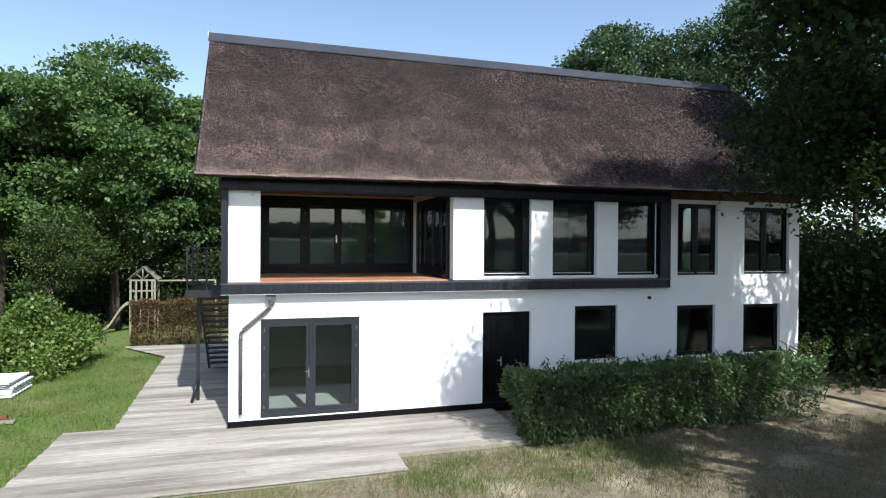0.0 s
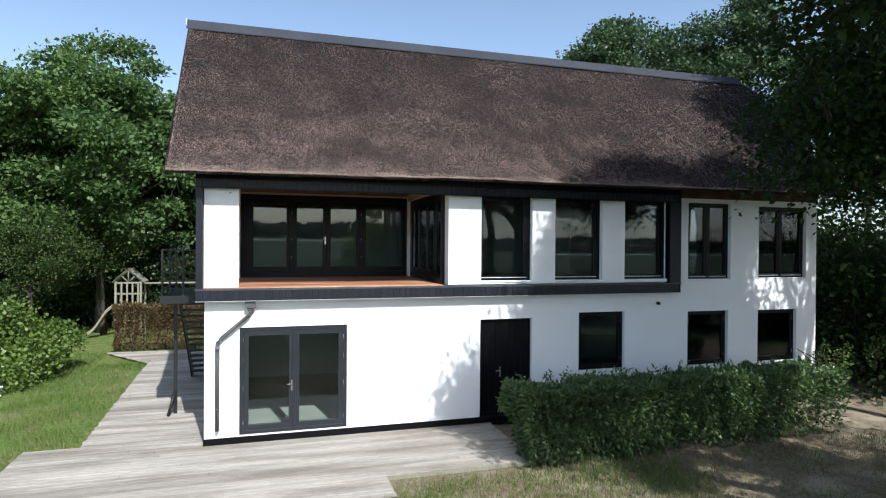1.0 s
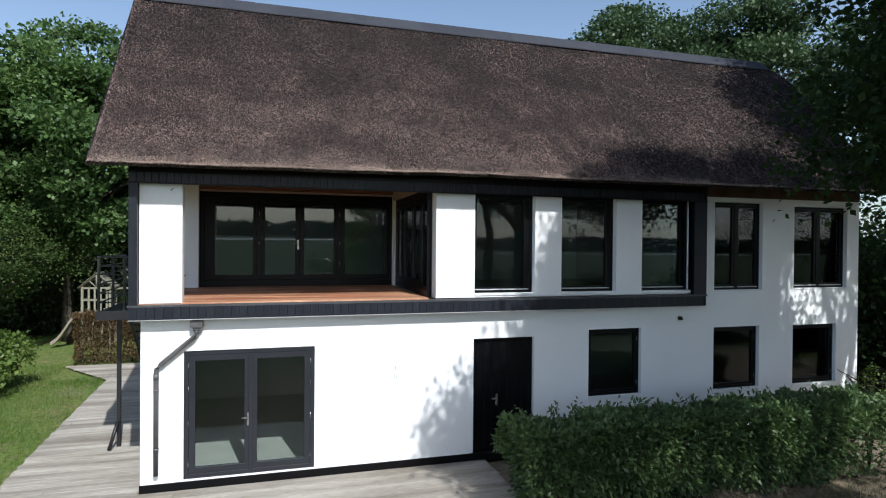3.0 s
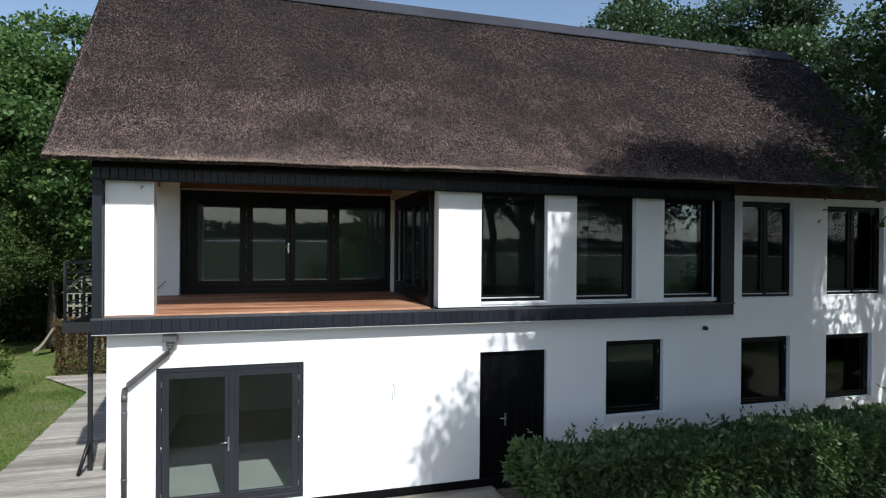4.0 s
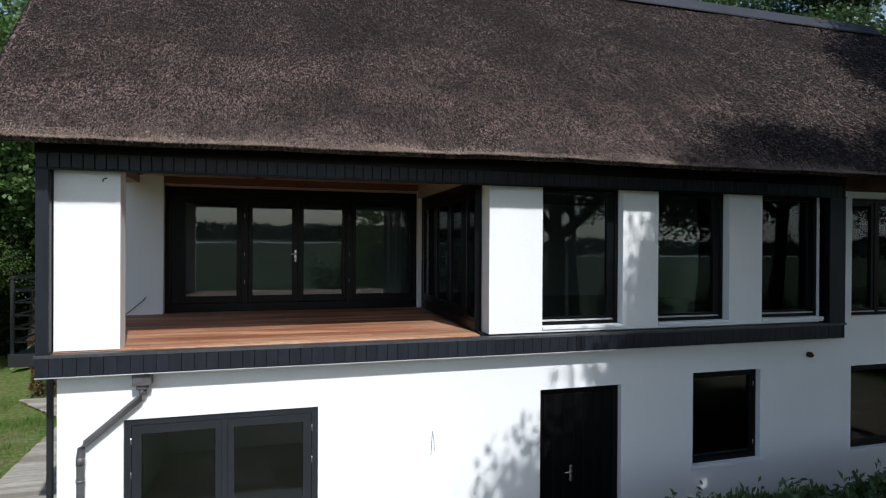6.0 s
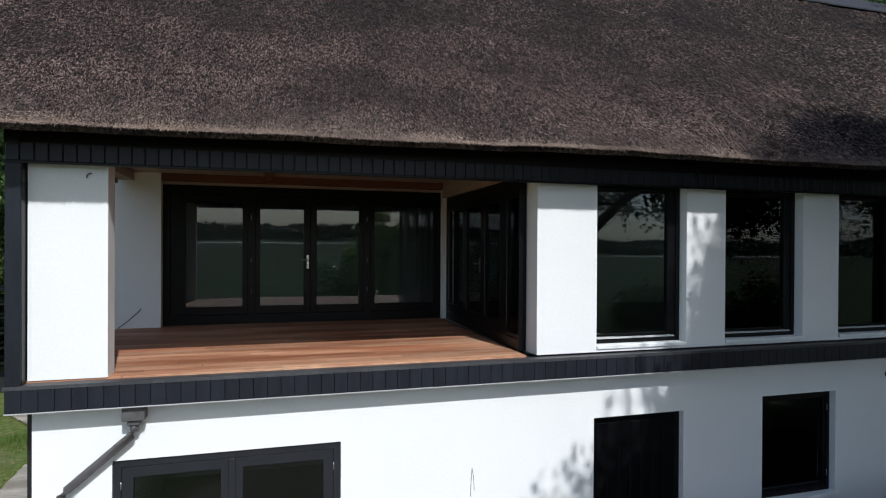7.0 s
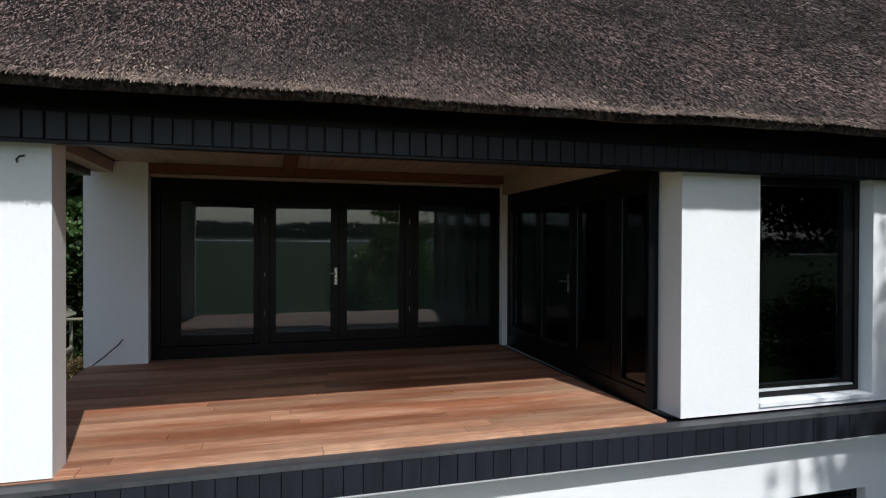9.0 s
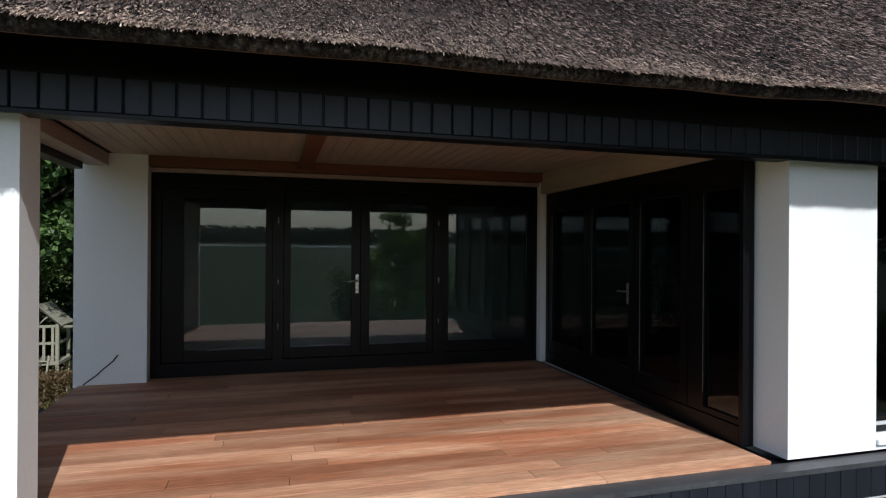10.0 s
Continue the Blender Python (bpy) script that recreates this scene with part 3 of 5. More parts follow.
part("beam", boxes((2.06, 2.20, 0.0, 3.51, 5.52, 5.60), bevel=0.004), BEAM_WOOD, house, "red-brown wooden beam")
side = part("side_glazing", bmesh.new(), BLACK_FRAME, house, "black folding glass wall beside balcony")
bm = boxes((5.045, 5.14, 0.205, 0.245, FLOOR, 5.34), (5.045, 5.14, 3.49, 3.56, FLOOR, 5.34),
           (5.045, 5.14, 0.245, 3.49, 5.22, 5.34), (5.045, 5.14, 0.245, 3.49, FLOOR, 3.36), bevel=0.004)
bm.to_mesh(side.data)
bm.free()
for a, b in ((0.25, 0.82), (0.83, 1.60), (1.61, 2.50), (2.51, 3.485)):
    lo, hi = a + 0.09, b - 0.09
    foot = 3.50
    if a < 0.3:
        lo, hi, foot = 0.258, 0.64, 3.405
    bm = boxes((5.055, 5.115, a, lo + 0.001, 3.365, 5.215), (5.055, 5.115, hi, b, 3.365, 5.215),
               (5.056, 5.115, lo, hi, 3.365, foot), (5.056, 5.115, lo, hi, 5.10, 5.215))
    part("leaf", bm, BLACK_FRAME, side)
    ob = part("pane", boxes((5.08, 5.086, lo - 0.005, hi + 0.005, foot - 0.005, 5.105)), GLASS, side, "clear reflecting glass")
    ob.visible_shadow = False
    part("seal", boxes((5.051, 5.057, hi - 0.002, hi + 0.002, 3.52, 5.08)), ZINC, side, "thin pale edge strip")
lever_bm = boxes((5.030, 5.044, 1.67, 1.70, 4.12, 4.32), bevel=0.004)
tube(lever_bm, [(5.035, 1.685, 4.24), (4.99, 1.685, 4.24), (4.985, 1.78, 4.24)], 0.009)
part("handle", lever_bm, ZINC, side, "dull grey lever handle")
for ob in (side, *side.children):       # the glass wall is turned to meet the post as the camera sees it
    ob.data.transform(Matrix.Translation((5.14, 0.2, 0)) @ Matrix.Rotation(radians(-1.35), 4, "Z") @ Matrix.Translation((-5.14, -0.2, 0)))
part("wall", boxes((5.045, 5.148, 0.20, 3.56, 5.342, 5.60)), CEIL_WOOD, house, "pale boarding over folding glass")
ceil = bmesh.new()
section = []
for i in range(40):                     # tongued boards: a shallow groove at every joint
    a = 0.03 + i * 0.1285
    section += [(a - 0.004, 5.600), (a - 0.003, 5.606), (a + 0.001, 5.606), (a + 0.002, 5.600)]
low = [[ceil.verts.new((x, y, z)) for y in (-0.02, 3.8)] for x, z in section]
high = [[ceil.verts.new((x, y, 5.70)) for y in (-0.02, 3.8)] for x in (section[0][0], section[-1][0])]
for a, b in zip(low, low[1:]):
    ceil.faces.new((a[0], a[1], b[1], b[0]))
ceil.faces.new((high[0][0], high[1][0], high[1][1], high[0][1]))
ceil.faces.new((low[0][0], high[0][0], high[0][1], low[0][1]))
ceil.faces.new((low[-1][0], low[-1][1], high[1][1], high[1][0]))
part("balcony_ceiling", ceil, CEIL_WOOD, house, "pale boarded balcony ceiling")

# ---- black timber surround
part("surround", boxes((-0.15, SURROUND, TRIM + 0.02, FRONT_UP + 0.12, 2.955, 3.185), (10.985, SURROUND, TRIM + 0.02, 0.0, 3.185, 5.30),
                       (-0.15, -0.02, TRIM + 0.02, 0.17, 3.185, 5.30)), BLACK_FRAME, house, "black timber box surround")
part("flashing", boxes((-0.165, SURROUND + 0.015, TRIM - 0.012, -0.075, 3.186, 3.200), (-0.165, SURROUND + 0.015, TRIM - 0.012, TRIM - 0.002, 3.165, 3.186)),
     FLASHING, house, "grey lead flashing")
part("drip_edge", boxes((-0.155, SURROUND + 0.005, TRIM - 0.006, TRIM + 0.03, 2.944, 2.953)), ALU, house, "thin metal drip edge")
part("fascia_backing", boxes((-0.15, SURROUND, TRIM + 0.02, FRONT_UP + 0.10, 5.25, 5.74), (-0.15, -0.02, -0.22, 3.3, 5.40, 5.74)), BLACK_FRAME, house)
part("fascia_lip", boxes((-0.16, SURROUND + 0.01, TRIM - 0.012, TRIM + 0.02, 5.228, 5.25), bevel=0.003), BLACK_FRAME, house)
part("eaves_board", boxes((SURROUND + 0.02, LENGTH, -0.02, 0.0, 5.37, 5.62)), REED_DARK, house)
part("upright_face", boxes((10.985, SURROUND, TRIM, TRIM + 0.02, 3.20, 5.25), bevel=0.004), BLACK, house)
part("upright_face", boxes((-0.15, -0.022, TRIM, TRIM + 0.02, 3.20, 5.25), bevel=0.004), BLACK, house)
part("gable", boxes((-0.03, 0.25, 3.62, 5.5, 5.6, 5.9)), BLACK_FRAME, house)


def gable(x0, x1, top):
    bm = bmesh.new()
    pts = [(0.0, 5.6), (DEPTH, 5.6), (2.9, top)]
    lo = [bm.verts.new((x0, *p)) for p in pts]
    hi = [bm.verts.new((x1, *p)) for p in pts]
    bm.faces.new(lo)
    bm.faces.new(hi[::-1])
    for i in range(3):
        bm.faces.new((lo[i], lo[(i + 1) % 3], hi[(i + 1) % 3], hi[i]))
    return bm


part("gable", gable(0.0, 0.2, 8.85), BLACK_FRAME, house, "black boarded gable")
part("gable", gable(LENGTH - 0.2, LENGTH, 8.3), BLACK_FRAME, house, "black boarded gable")

# ---- thatched roof
RIDGE_Y, RIDGE_Z, SLOPE = 2.9, 9.575, 1.130
EAVE_Y = -0.64
X_LEFT, X_RIGHT = -0.66, 16.30


def swell(x, y):
    """Slow unevenness of the thatch."""
    return 0.030 * noise.noise((x * 0.55, y * 0.8, 1.7)) + 0.014 * noise.noise((x * 2.1, y * 2.4, 4.4))


def sag(x, y):
    """The eave hangs a little lower towards the near gable."""
    return max(-0.045, min(0.02, 0.012 * (x - 3.6))) * max(0.0, 1 - max(0.0, y - EAVE_Y) / 1.3)


def end_height(x):
    """The ridge rounds off towards the far gable."""
    return RIDGE_Z - 0.62 * max(0.0, (x - 15.75) / (X_RIGHT - 15.75)) ** 1.7


def thatch():
    front = [(EAVE_Y + (RIDGE_Y - EAVE_Y) * i / 44, RIDGE_Z - (RIDGE_Y - (EAVE_Y + (RIDGE_Y - EAVE_Y) * i / 44)) * SLOPE) for i in range(45)]
    back_side = [(2 * RIDGE_Y - y, z) for y, z in front[:-1:4][::-1]]
    ring = [(-0.20, 5.80), (-0.40, 5.65), (-0.54, 5.51), (-0.605, 5.495), (-0.635, 5.52)] + front + back_side + [(6.38, 5.46), (6.0, 5.78), (RIDGE_Y, 8.95)]
    bm = bmesh.new()
    count = 190
    rows = []
    for i in range(count + 1):
        x = X_LEFT + (X_RIGHT - X_LEFT) * i / count
        row = []
        for y, z in ring:
            lift = swell(x, y) if z > 5.40 and (y < RIDGE_Y and (y, z) != ring[0]) else 0
            rim = 0.0
            if i in (0, count):
                rim = -0.03
            row.append(bm.verts.new((x, y - 0.6 * lift, min(z + 0.6 * lift + sag(x, y), end_height(x)) + rim)))
        rows.append(row)
    m = len(ring)
    for a, b in zip(rows, rows[1:]):
        for j in range(m):
            f = bm.faces.new((a[j], b[j], b[(j + 1) % m], a[(j + 1) % m]))
            f.smooth = True
            f.material_index = 1 if j < 3 or j >= m - 4 else 0
    bm.faces.new(rows[0][::-1])
    bm.faces.new(rows[-1])
    return bm


roof = part("roof", thatch(), THATCH, house, "weathered brown reed thatch")
roof.data.materials.append(REED_DARK)


def reeds():
    """Loose reed ends lying down the slope, thick at the eave and finer up the roof."""
    rng = np.random.default_rng(5)
    up = np.array((0, 1.0, SLOPE)) / math.hypot(1, SLOPE)
    nrm = np.array((0, -SLOPE, 1.0)) / math.hypot(1, SLOPE)
    out = []
    run = math.hypot(RIDGE_Y - EAVE_Y, (RIDGE_Y - EAVE_Y) * SLOPE)
    for n, xa, xb, sa, sb, ln, wd in ((135000, -0.62, 9.5, -0.01, 3.6, 0.050, 0.0027), (155000, -0.63, 16.26, 0.0, run - 0.25, 0.062, 0.0044),
                                      (15000, -0.64, 16.26, -0.012, 0.05, 0.045, 0.0040), (26000, -0.6, 11.0, 0.0, 0.34, 0.045, 0.0040)):
        x = rng.uniform(xa, xb, n)
        s = rng.uniform(sa, sb, n)
        if n == 135000:         # thinning out up the slope
            s = sa + (sb - sa) * (1 - np.sqrt(rng.uniform(0, 1, n)))
        if n == 26000:          # pale drifts above the eave
            drift = np.array([noise.noise((a * 1.1, 0.0, 7.7)) for a in np.linspace(-1, 12, 400)])
            s = s * rng.uniform(0, 1, n) ** 0.7 * np.clip(0.55 + 0.9 * np.interp(x, np.linspace(-1, 12, 400), drift) + 0.25 * (x < 5), 0.05, 1.0)
        y = EAVE_Y + s * up[1]
        z = RIDGE_Z - (RIDGE_Y - y) * SLOPE
        gx, gy = np.linspace(-0.7, 16.8, 360), np.linspace(EAVE_Y - 0.1, RIDGE_Y, 90)
        table = np.array([[swell(a, b) for b in gy] for a in gx])
        lift = table[np.clip(np.searchsorted(gx, x), 0, 359), np.clip(np.searchsorted(gy, y), 0, 89)]
        z = np.minimum(z, RIDGE_Z - 0.62 * np.maximum(0.0, (x - 15.75) / (X_RIGHT - 15.75)) ** 1.7)
        z = z + np.clip(0.012 * (x - 3.6), -0.045, 0.02) * np.clip(1 - (y - EAVE_Y) / 1.3, 0, 1)
        base = np.stack((x, y - 0.6 * lift, z + 0.6 * lift), 1) - nrm * 0.006
        d = -up * 1.0 + nrm * rng.uniform(0.08, 0.42, (n, 1)) + np.array((1.0, 0, 0)) * rng.normal(0, 0.24, (n, 1))
        d = unit(d)
        side_v = unit(np.cross(d, nrm + rng.normal(0, 0.4, (n, 3))))
        length = ln * rng.uniform(0.5, 1.3, (n, 1))
        w = wd * rng.uniform(0.6, 1.4, (n, 1))
        tip = base + d * length
        out.append(np.stack((base - side_v * w, base + side_v * w, tip + side_v * w * 0.45, tip - side_v * w * 0.45), 1))
    tagged(quads("reed_cover", np.concatenate(out[:2]), REED, roof), "brown weathered reed tips", kind="stuff")
    tagged(quads("reed_fringe", np.concatenate(out[2:]), REED_PALE, roof), "paler reed tips along the eave", kind="stuff")


reeds()


def ridge_caps():
    prof = [(RIDGE_Y - 0.27, RIDGE_Z - 0.235), (RIDGE_Y - 0.06, RIDGE_Z + 0.03), (RIDGE_Y + 0.06, RIDGE_Z + 0.03), (RIDGE_Y + 0.27, RIDGE_Z - 0.235)]
    ring = prof + [(y, z - 0.03) for y, z in prof[::-1]]
    x = X_LEFT - 0.03
    while x < 15.6:
        bm = bmesh.new()
        e = min(x + 1.22, 15.80)
        a = [bm.verts.new((x, y, z + 0.004 * noise.noise((x, y, z)))) for y, z in ring]
        b = [bm.verts.new((e - 0.004, y, z + 0.003)) for y, z in ring]
        for j in range(len(ring)):
            bm.faces.new((a[j], b[j], b[(j + 1) % len(ring)], a[(j + 1) % len(ring)]))
        bm.faces.new(a[::-1])
        bm.faces.new(b)
        part("ridge_cap", bm, RIDGE, house, "grey metal ridge capping")
        x = e


ridge_caps()
part("ridge_end", boxes((X_LEFT - 0.045, X_LEFT - 0.032, RIDGE_Y - 0.16, RIDGE_Y + 0.16, RIDGE_Z - 0.16, RIDGE_Z + 0.035), bevel=0.004),
     WHITE_BOARD, house, "white end plate")
for sgn in (1,):
    bm = bmesh.new()
    a = [(X_LEFT + 0.10, EAVE_Y + 0.25, 5.55), (X_LEFT + 0.10, RIDGE_Y, RIDGE_Z - 0.42)]
    tube(bm, a, 0.05, 4)
    part("barge_board", bm, BEAM_WOOD, house, "brown barge board")

# ---- rainwater pipe on the front
pipe = thing("drainpipe", "grey zinc rainwater pipe with hopper on white wall", "drainpipe")
hop = boxes((0.79, 0.99, -0.155, -0.002, 2.80, 2.945), bevel=0.004)
part("hopper", hop, ZINC, pipe, "grey square hopper")
part("funnel", boxes((0.83, 0.95, -0.13, -0.02, 2.745, 2.80), bevel=0.01), ZINC, pipe)
part("pipe", tube(bmesh.new(), [(0.89, -0.075, 2.76), (0.89, -0.075, 2.69), (0.86, -0.075, 2.64), (0.31, -0.075, 2.17), (0.265, -0.075, 2.11),
                                (0.255, -0.075, 2.03), (0.255, -0.075, 0.30)], 0.041, 12), ZINC, pipe)
for z in (0.75, 1.75):
    part("bracket", tube(bmesh.new(), [(0.255, -0.075, z - 0.015), (0.255, -0.075, z + 0.015)], 0.047, 12), ZINC, pipe)
part("elbow_joint", tube(bmesh.new(), [(0.255, -0.075, 1.93), (0.255, -0.075, 2.02)], 0.046, 12), ZINC, pipe)

# small things on the walls
knob = tube(bmesh.new(), [(10.765, 0.0, 2.672), (10.765, -0.06, 2.672)], 0.045, 12)
tube(knob, [(10.765, -0.06, 2.672), (10.765, -0.085, 2.657)], 0.032, 10)
tagged(link("outdoor_light", knob, BLACK_STEEL), "small black round fitting on white wall", "light fitting")
tagged(link("cable", tube(bmesh.new(), [(0.475, -0.080, 5.125), (0.478, -0.098, 5.14), (0.495, -0.103, 5.158), (0.52, -0.093, 5.165)], 0.006, 6), BLACK_STEEL),
       "short black cable end sticking out of white pier", "cable")
tagged(link("cable", tube(bmesh.new(), [(-0.05, 3.48, 3.23), (0.0, 3.45, 3.27), (0.08, 3.43, 3.33), (0.15, 3.44, 3.40), (0.22, 3.47, 3.46), (0.26, 3.505, 3.52)], 0.007, 6), BLACK_STEEL),
       "thin black cable hanging from white return wall", "cable")
for a in (((4.365, 1.62), (4.372, 1.79), (4.383, 1.94)), ((4.383, 1.94), (4.402, 1.83), (4.410, 1.68))):
    tagged(link("wall_crack", tube(bmesh.new(), [(x, -0.001, z) for x, z in a], 0.0035, 5), ZINC), "hairline crack in white plaster", "crack")

# ---------------------------------------------------------------- exterior staircase
stairs = thing("exterior_staircase", "black steel outdoor staircase with landing against house end", "staircase")
part("landing", boxes((-1.08, -0.15, 1.74, 3.95, 2.80, 2.90), bevel=0.004), BLACK_STEEL, stairs)
part("edge_beam", boxes((-1.10, -0.15, 1.70, 1.74, 2.74, 2.92), bevel=0.004), BLACK_STEEL, stairs)
for px, py in ((-0.90, 2.66),):
    part("post", boxes((px - 0.038, px + 0.038, py - 0.038, py + 0.038, -0.02, 2.80), bevel=0.004), BLACK_STEEL, stairs)
part("brace", tube(bmesh.new(), [(-0.90, 2.56, 0.55), (-1.02, 2.36, 0.02)], 0.035, 4), BLACK_STEEL, stairs)
for px, py in ((-1.06, 1.75), (-0.62, 1.75), (-0.18, 1.75), (-1.06, 2.85), (-1.06, 3.92)):
    part("baluster", boxes((px - 0.022, px + 0.022, py - 0.022, py + 0.022, 2.90, 3.93), bevel=0.003), BLACK_STEEL, stairs)
for z in (3.08, 3.26, 3.44, 3.62, 3.78):
    part("rail", boxes((-1.05, -0.16, 1.74, 1.76, z - 0.012, z + 0.012)), BLACK_STEEL, stairs)
    part("rail", boxes((-1.07, -1.05, 1.77, 3.92, z - 0.012, z + 0.012)), BLACK_STEEL, stairs)
part("handrail", boxes((-1.09, -0.16, 1.725, 1.775, 3.94, 3.975), bevel=0.004), BLACK_STEEL, stairs)
part("handrail", boxes((-1.085, -1.035, 1.78, 3.94, 3.94, 3.975), bevel=0.004), BLACK_STEEL, stairs)
STEPS = 15
for sx in (-1.02, -0.16):
    bm = bmesh.new()
    v = [bm.verts.new((sx + o, y, z)) for o in (0, 0.04) for y, z in ((3.95, 2.62), (3.95, 2.88), (6.98, 0.20), (6.98, -0.05), (6.80, -0.05))]
    bm.faces.new(v[:5])
    bm.faces.new(v[5:][::-1])
    for i in range(5):
        bm.faces.new((v[i], v[5 + i], v[5 + (i + 1) % 5], v[(i + 1) % 5]))
    part("stringer", bm, BLACK_STEEL, stairs)
for i in range(1, STEPS):
    y, z = 3.95 + 3.0 * i / STEPS, 2.88 - 2.88 * i / STEPS
    part("tread", boxes((-0.98, -0.16, y - 0.06, y + 0.19, z - 0.04, z), bevel=0.003), BLACK_STEEL, stairs)

# ---------------------------------------------------------------- play tower
play = thing("play_tower", "greyed wooden play tower with gabled roof, slide and swing beam", "playhouse")
PX0, PX1, PY0, PY1 = -5.21, -4.20, 16.2, 17.15
for x in (PX0, PX1):
    for y in (PY0, PY1):
        part("post", boxes((x - 0.045, x + 0.045, y - 0.045, y + 0.045, -0.12, 2.40), bevel=0.006), OLD_WOOD, play)
part("platform", boxes((PX0 - 0.06, PX1 + 0.06, PY0 - 0.06, PY1 + 0.06, 1.22, 1.32), bevel=0.006), OLD_WOOD, play)
for z in (1.85, 2.34):
    part("rail", boxes((PX0 + 0.045, PX1 - 0.045, PY0 - 0.03, PY0 + 0.03, z - 0.035, z + 0.035)), OLD_WOOD, play)
    part("rail", boxes((PX0 - 0.03, PX0 + 0.03, PY0 + 0.045, PY1 - 0.045, z - 0.035, z + 0.035)), OLD_WOOD, play)
    part("rail", boxes((PX1 - 0.03, PX1 + 0.03, PY0 + 0.045, PY1 - 0.045, z - 0.035, z + 0.035)), OLD_WOOD, play)
for i in range(4):
    x = PX0 + 0.24 + i * 0.22
    part("slat", boxes((x - 0.035, x + 0.035, PY0 - 0.045, PY0 - 0.02, 1.32, 2.30)), OLD_WOOD, play)
for y in (PY0, PY1):
    bm = bmesh.new()
    apex = ((PX0 + PX1) / 2, y, 2.92)
    for x in (PX0 - 0.12, PX1 + 0.12):
        tube(bm, [(x, y, 2.32), apex], 0.04, 4)
    tube(bm, [((PX0 + PX1) / 2, y, 2.36), apex], 0.03, 4)
    tube(bm, [((PX0 + PX1) / 2, y, 2.36), (PX0 + 0.26, y, 2.62)], 0.025, 4)
    tube(bm, [((PX0 + PX1) / 2, y, 2.36), (PX1 - 0.26, y, 2.62)], 0.025, 4)
    part("roof_truss", bm, OLD_WOOD, play)
for sgn in (-1, 1):
    for i in range(6):
        t0, t1 = i / 6, (i + 0.93) / 6
        bm = bmesh.new()
        cx = (PX0 + PX1) / 2
        w = (PX1 - PX0) / 2 + 0.14
        pts = [(cx + sgn * w * t, 2.97 - 0.62 * t) for t in (t0, t1)]
        v = [bm.verts.new((x, y, z + dz)) for dz in (0, 0.02) for (x, z) in pts for y in (PY0 - 0.10, PY1 + 0.10)]
        for f in ((0, 1, 3, 2), (4, 6, 7, 5), (0, 4, 5, 1), (2, 3, 7, 6), (0, 2, 6, 4), (1, 5, 7, 3)):
            bm.faces.new([v[k] for k in f])
        part("roof_board", bm, OLD_WOOD, play)
bm = bmesh.new()
for i in range(9):
    a, b = i / 9, (i + 1) / 9
    c = lambda t: (PX0 - 0.10 - 1.05 * t, 16.5, 1.26 - 1.2 * t + 0.10 * math.sin(t * math.pi * 2))
    p0, p1 = c(a), c(b)
    for (ya, yb, h) in ((-0.25, 0.25, 0.0), (-0.28, -0.25, 0.12), (0.25, 0.28, 0.12)):
        v = [bm.verts.new((p[0], p[1] + y, p[2] + z)) for p in (p0, p1) for y in (ya, yb) for z in (-0.02, h + 0.01)]
        for f in ((0, 1, 3, 2), (4, 6, 7, 5), (0, 4, 5, 1), (2, 3, 7, 6), (0, 2, 6, 4), (1, 5, 7, 3)):
            bm.faces.new([v[k] for k in f])
part("slide", bm, SLIDE, play, "faded cream slide")
part("swing_beam", tube(bmesh.new(), [(PX1, 16.3, 2.30), (-1.6, 16.4, 2.30)], 0.05, 6), OLD_WOOD, play)
for e in (15.7, 17.1):
    part("swing_leg", tube(bmesh.new(), [(-1.6, 16.4, 2.32), (-1.45, e, -0.1)], 0.045, 6), OLD_WOOD, play)
bm = bmesh.new()
for x in (-4.75, -4.40):
    tube(bm, [(x, PY0 - 0.05, 1.5), (x, PY0 - 0.6, -0.1)], 0.028, 5)
for i in range(5):
    t = (i + 0.5) / 5
    tube(bm, [(-4.75, PY0 - 0.05 - 0.55 * t, 1.5 - 1.6 * t), (-4.40, PY0 - 0.05 - 0.55 * t, 1.5 - 1.6 * t)], 0.018, 5)
part("ladder", bm, OLD_WOOD, play)

# ---------------------------------------------------------------- pile of boards on the lawn
pile = thing("board_stack", "stack of white corrugated boards lying on the lawn", "boards")
rng = np.random.default_rng(9)
for i in range(6):
    bm = bmesh.new()
    z = -0.06 + i * 0.072
    dx, dy = rng.uniform(-0.08, 0.08, 2)
    prev = None
    for k in range(29):
        y = 4.45 + dy + k * 0.05
        h = 0.018 * math.sin(k * math.pi / 2)
        cur = [bm.verts.new((x, y, z + h + o)) for x in (-7.9 + dx, -5.72 + dx) for o in (0.0, 0.035)]
        if prev:
            for a, b in ((0, 1), (1, 3), (3, 2), (2, 0)):
                bm.faces.new((prev[a], prev[b], cur[b], cur[a]))
        else:
            bm.faces.new((cur[0], cur[1], cur[3], cur[2]))
        prev = cur
    bm.faces.new((prev[0], prev[2], prev[3], prev[1]))
    part("board", bm, WHITE_BOARD, pile)
tagged(link("timber_offcut", boxes((-5.6, -4.75, 1.95, 2.10, -0.10, -0.04), bevel=0.006), OLD_WOOD), "short greyed plank lying in the grass", "plank")
tagged(link("timber_offcut", boxes((-5.9, -5.0, 2.25, 2.36, -0.10, 0.02), bevel=0.006), BEAM_WOOD), "short brown plank lying in the grass", "plank")


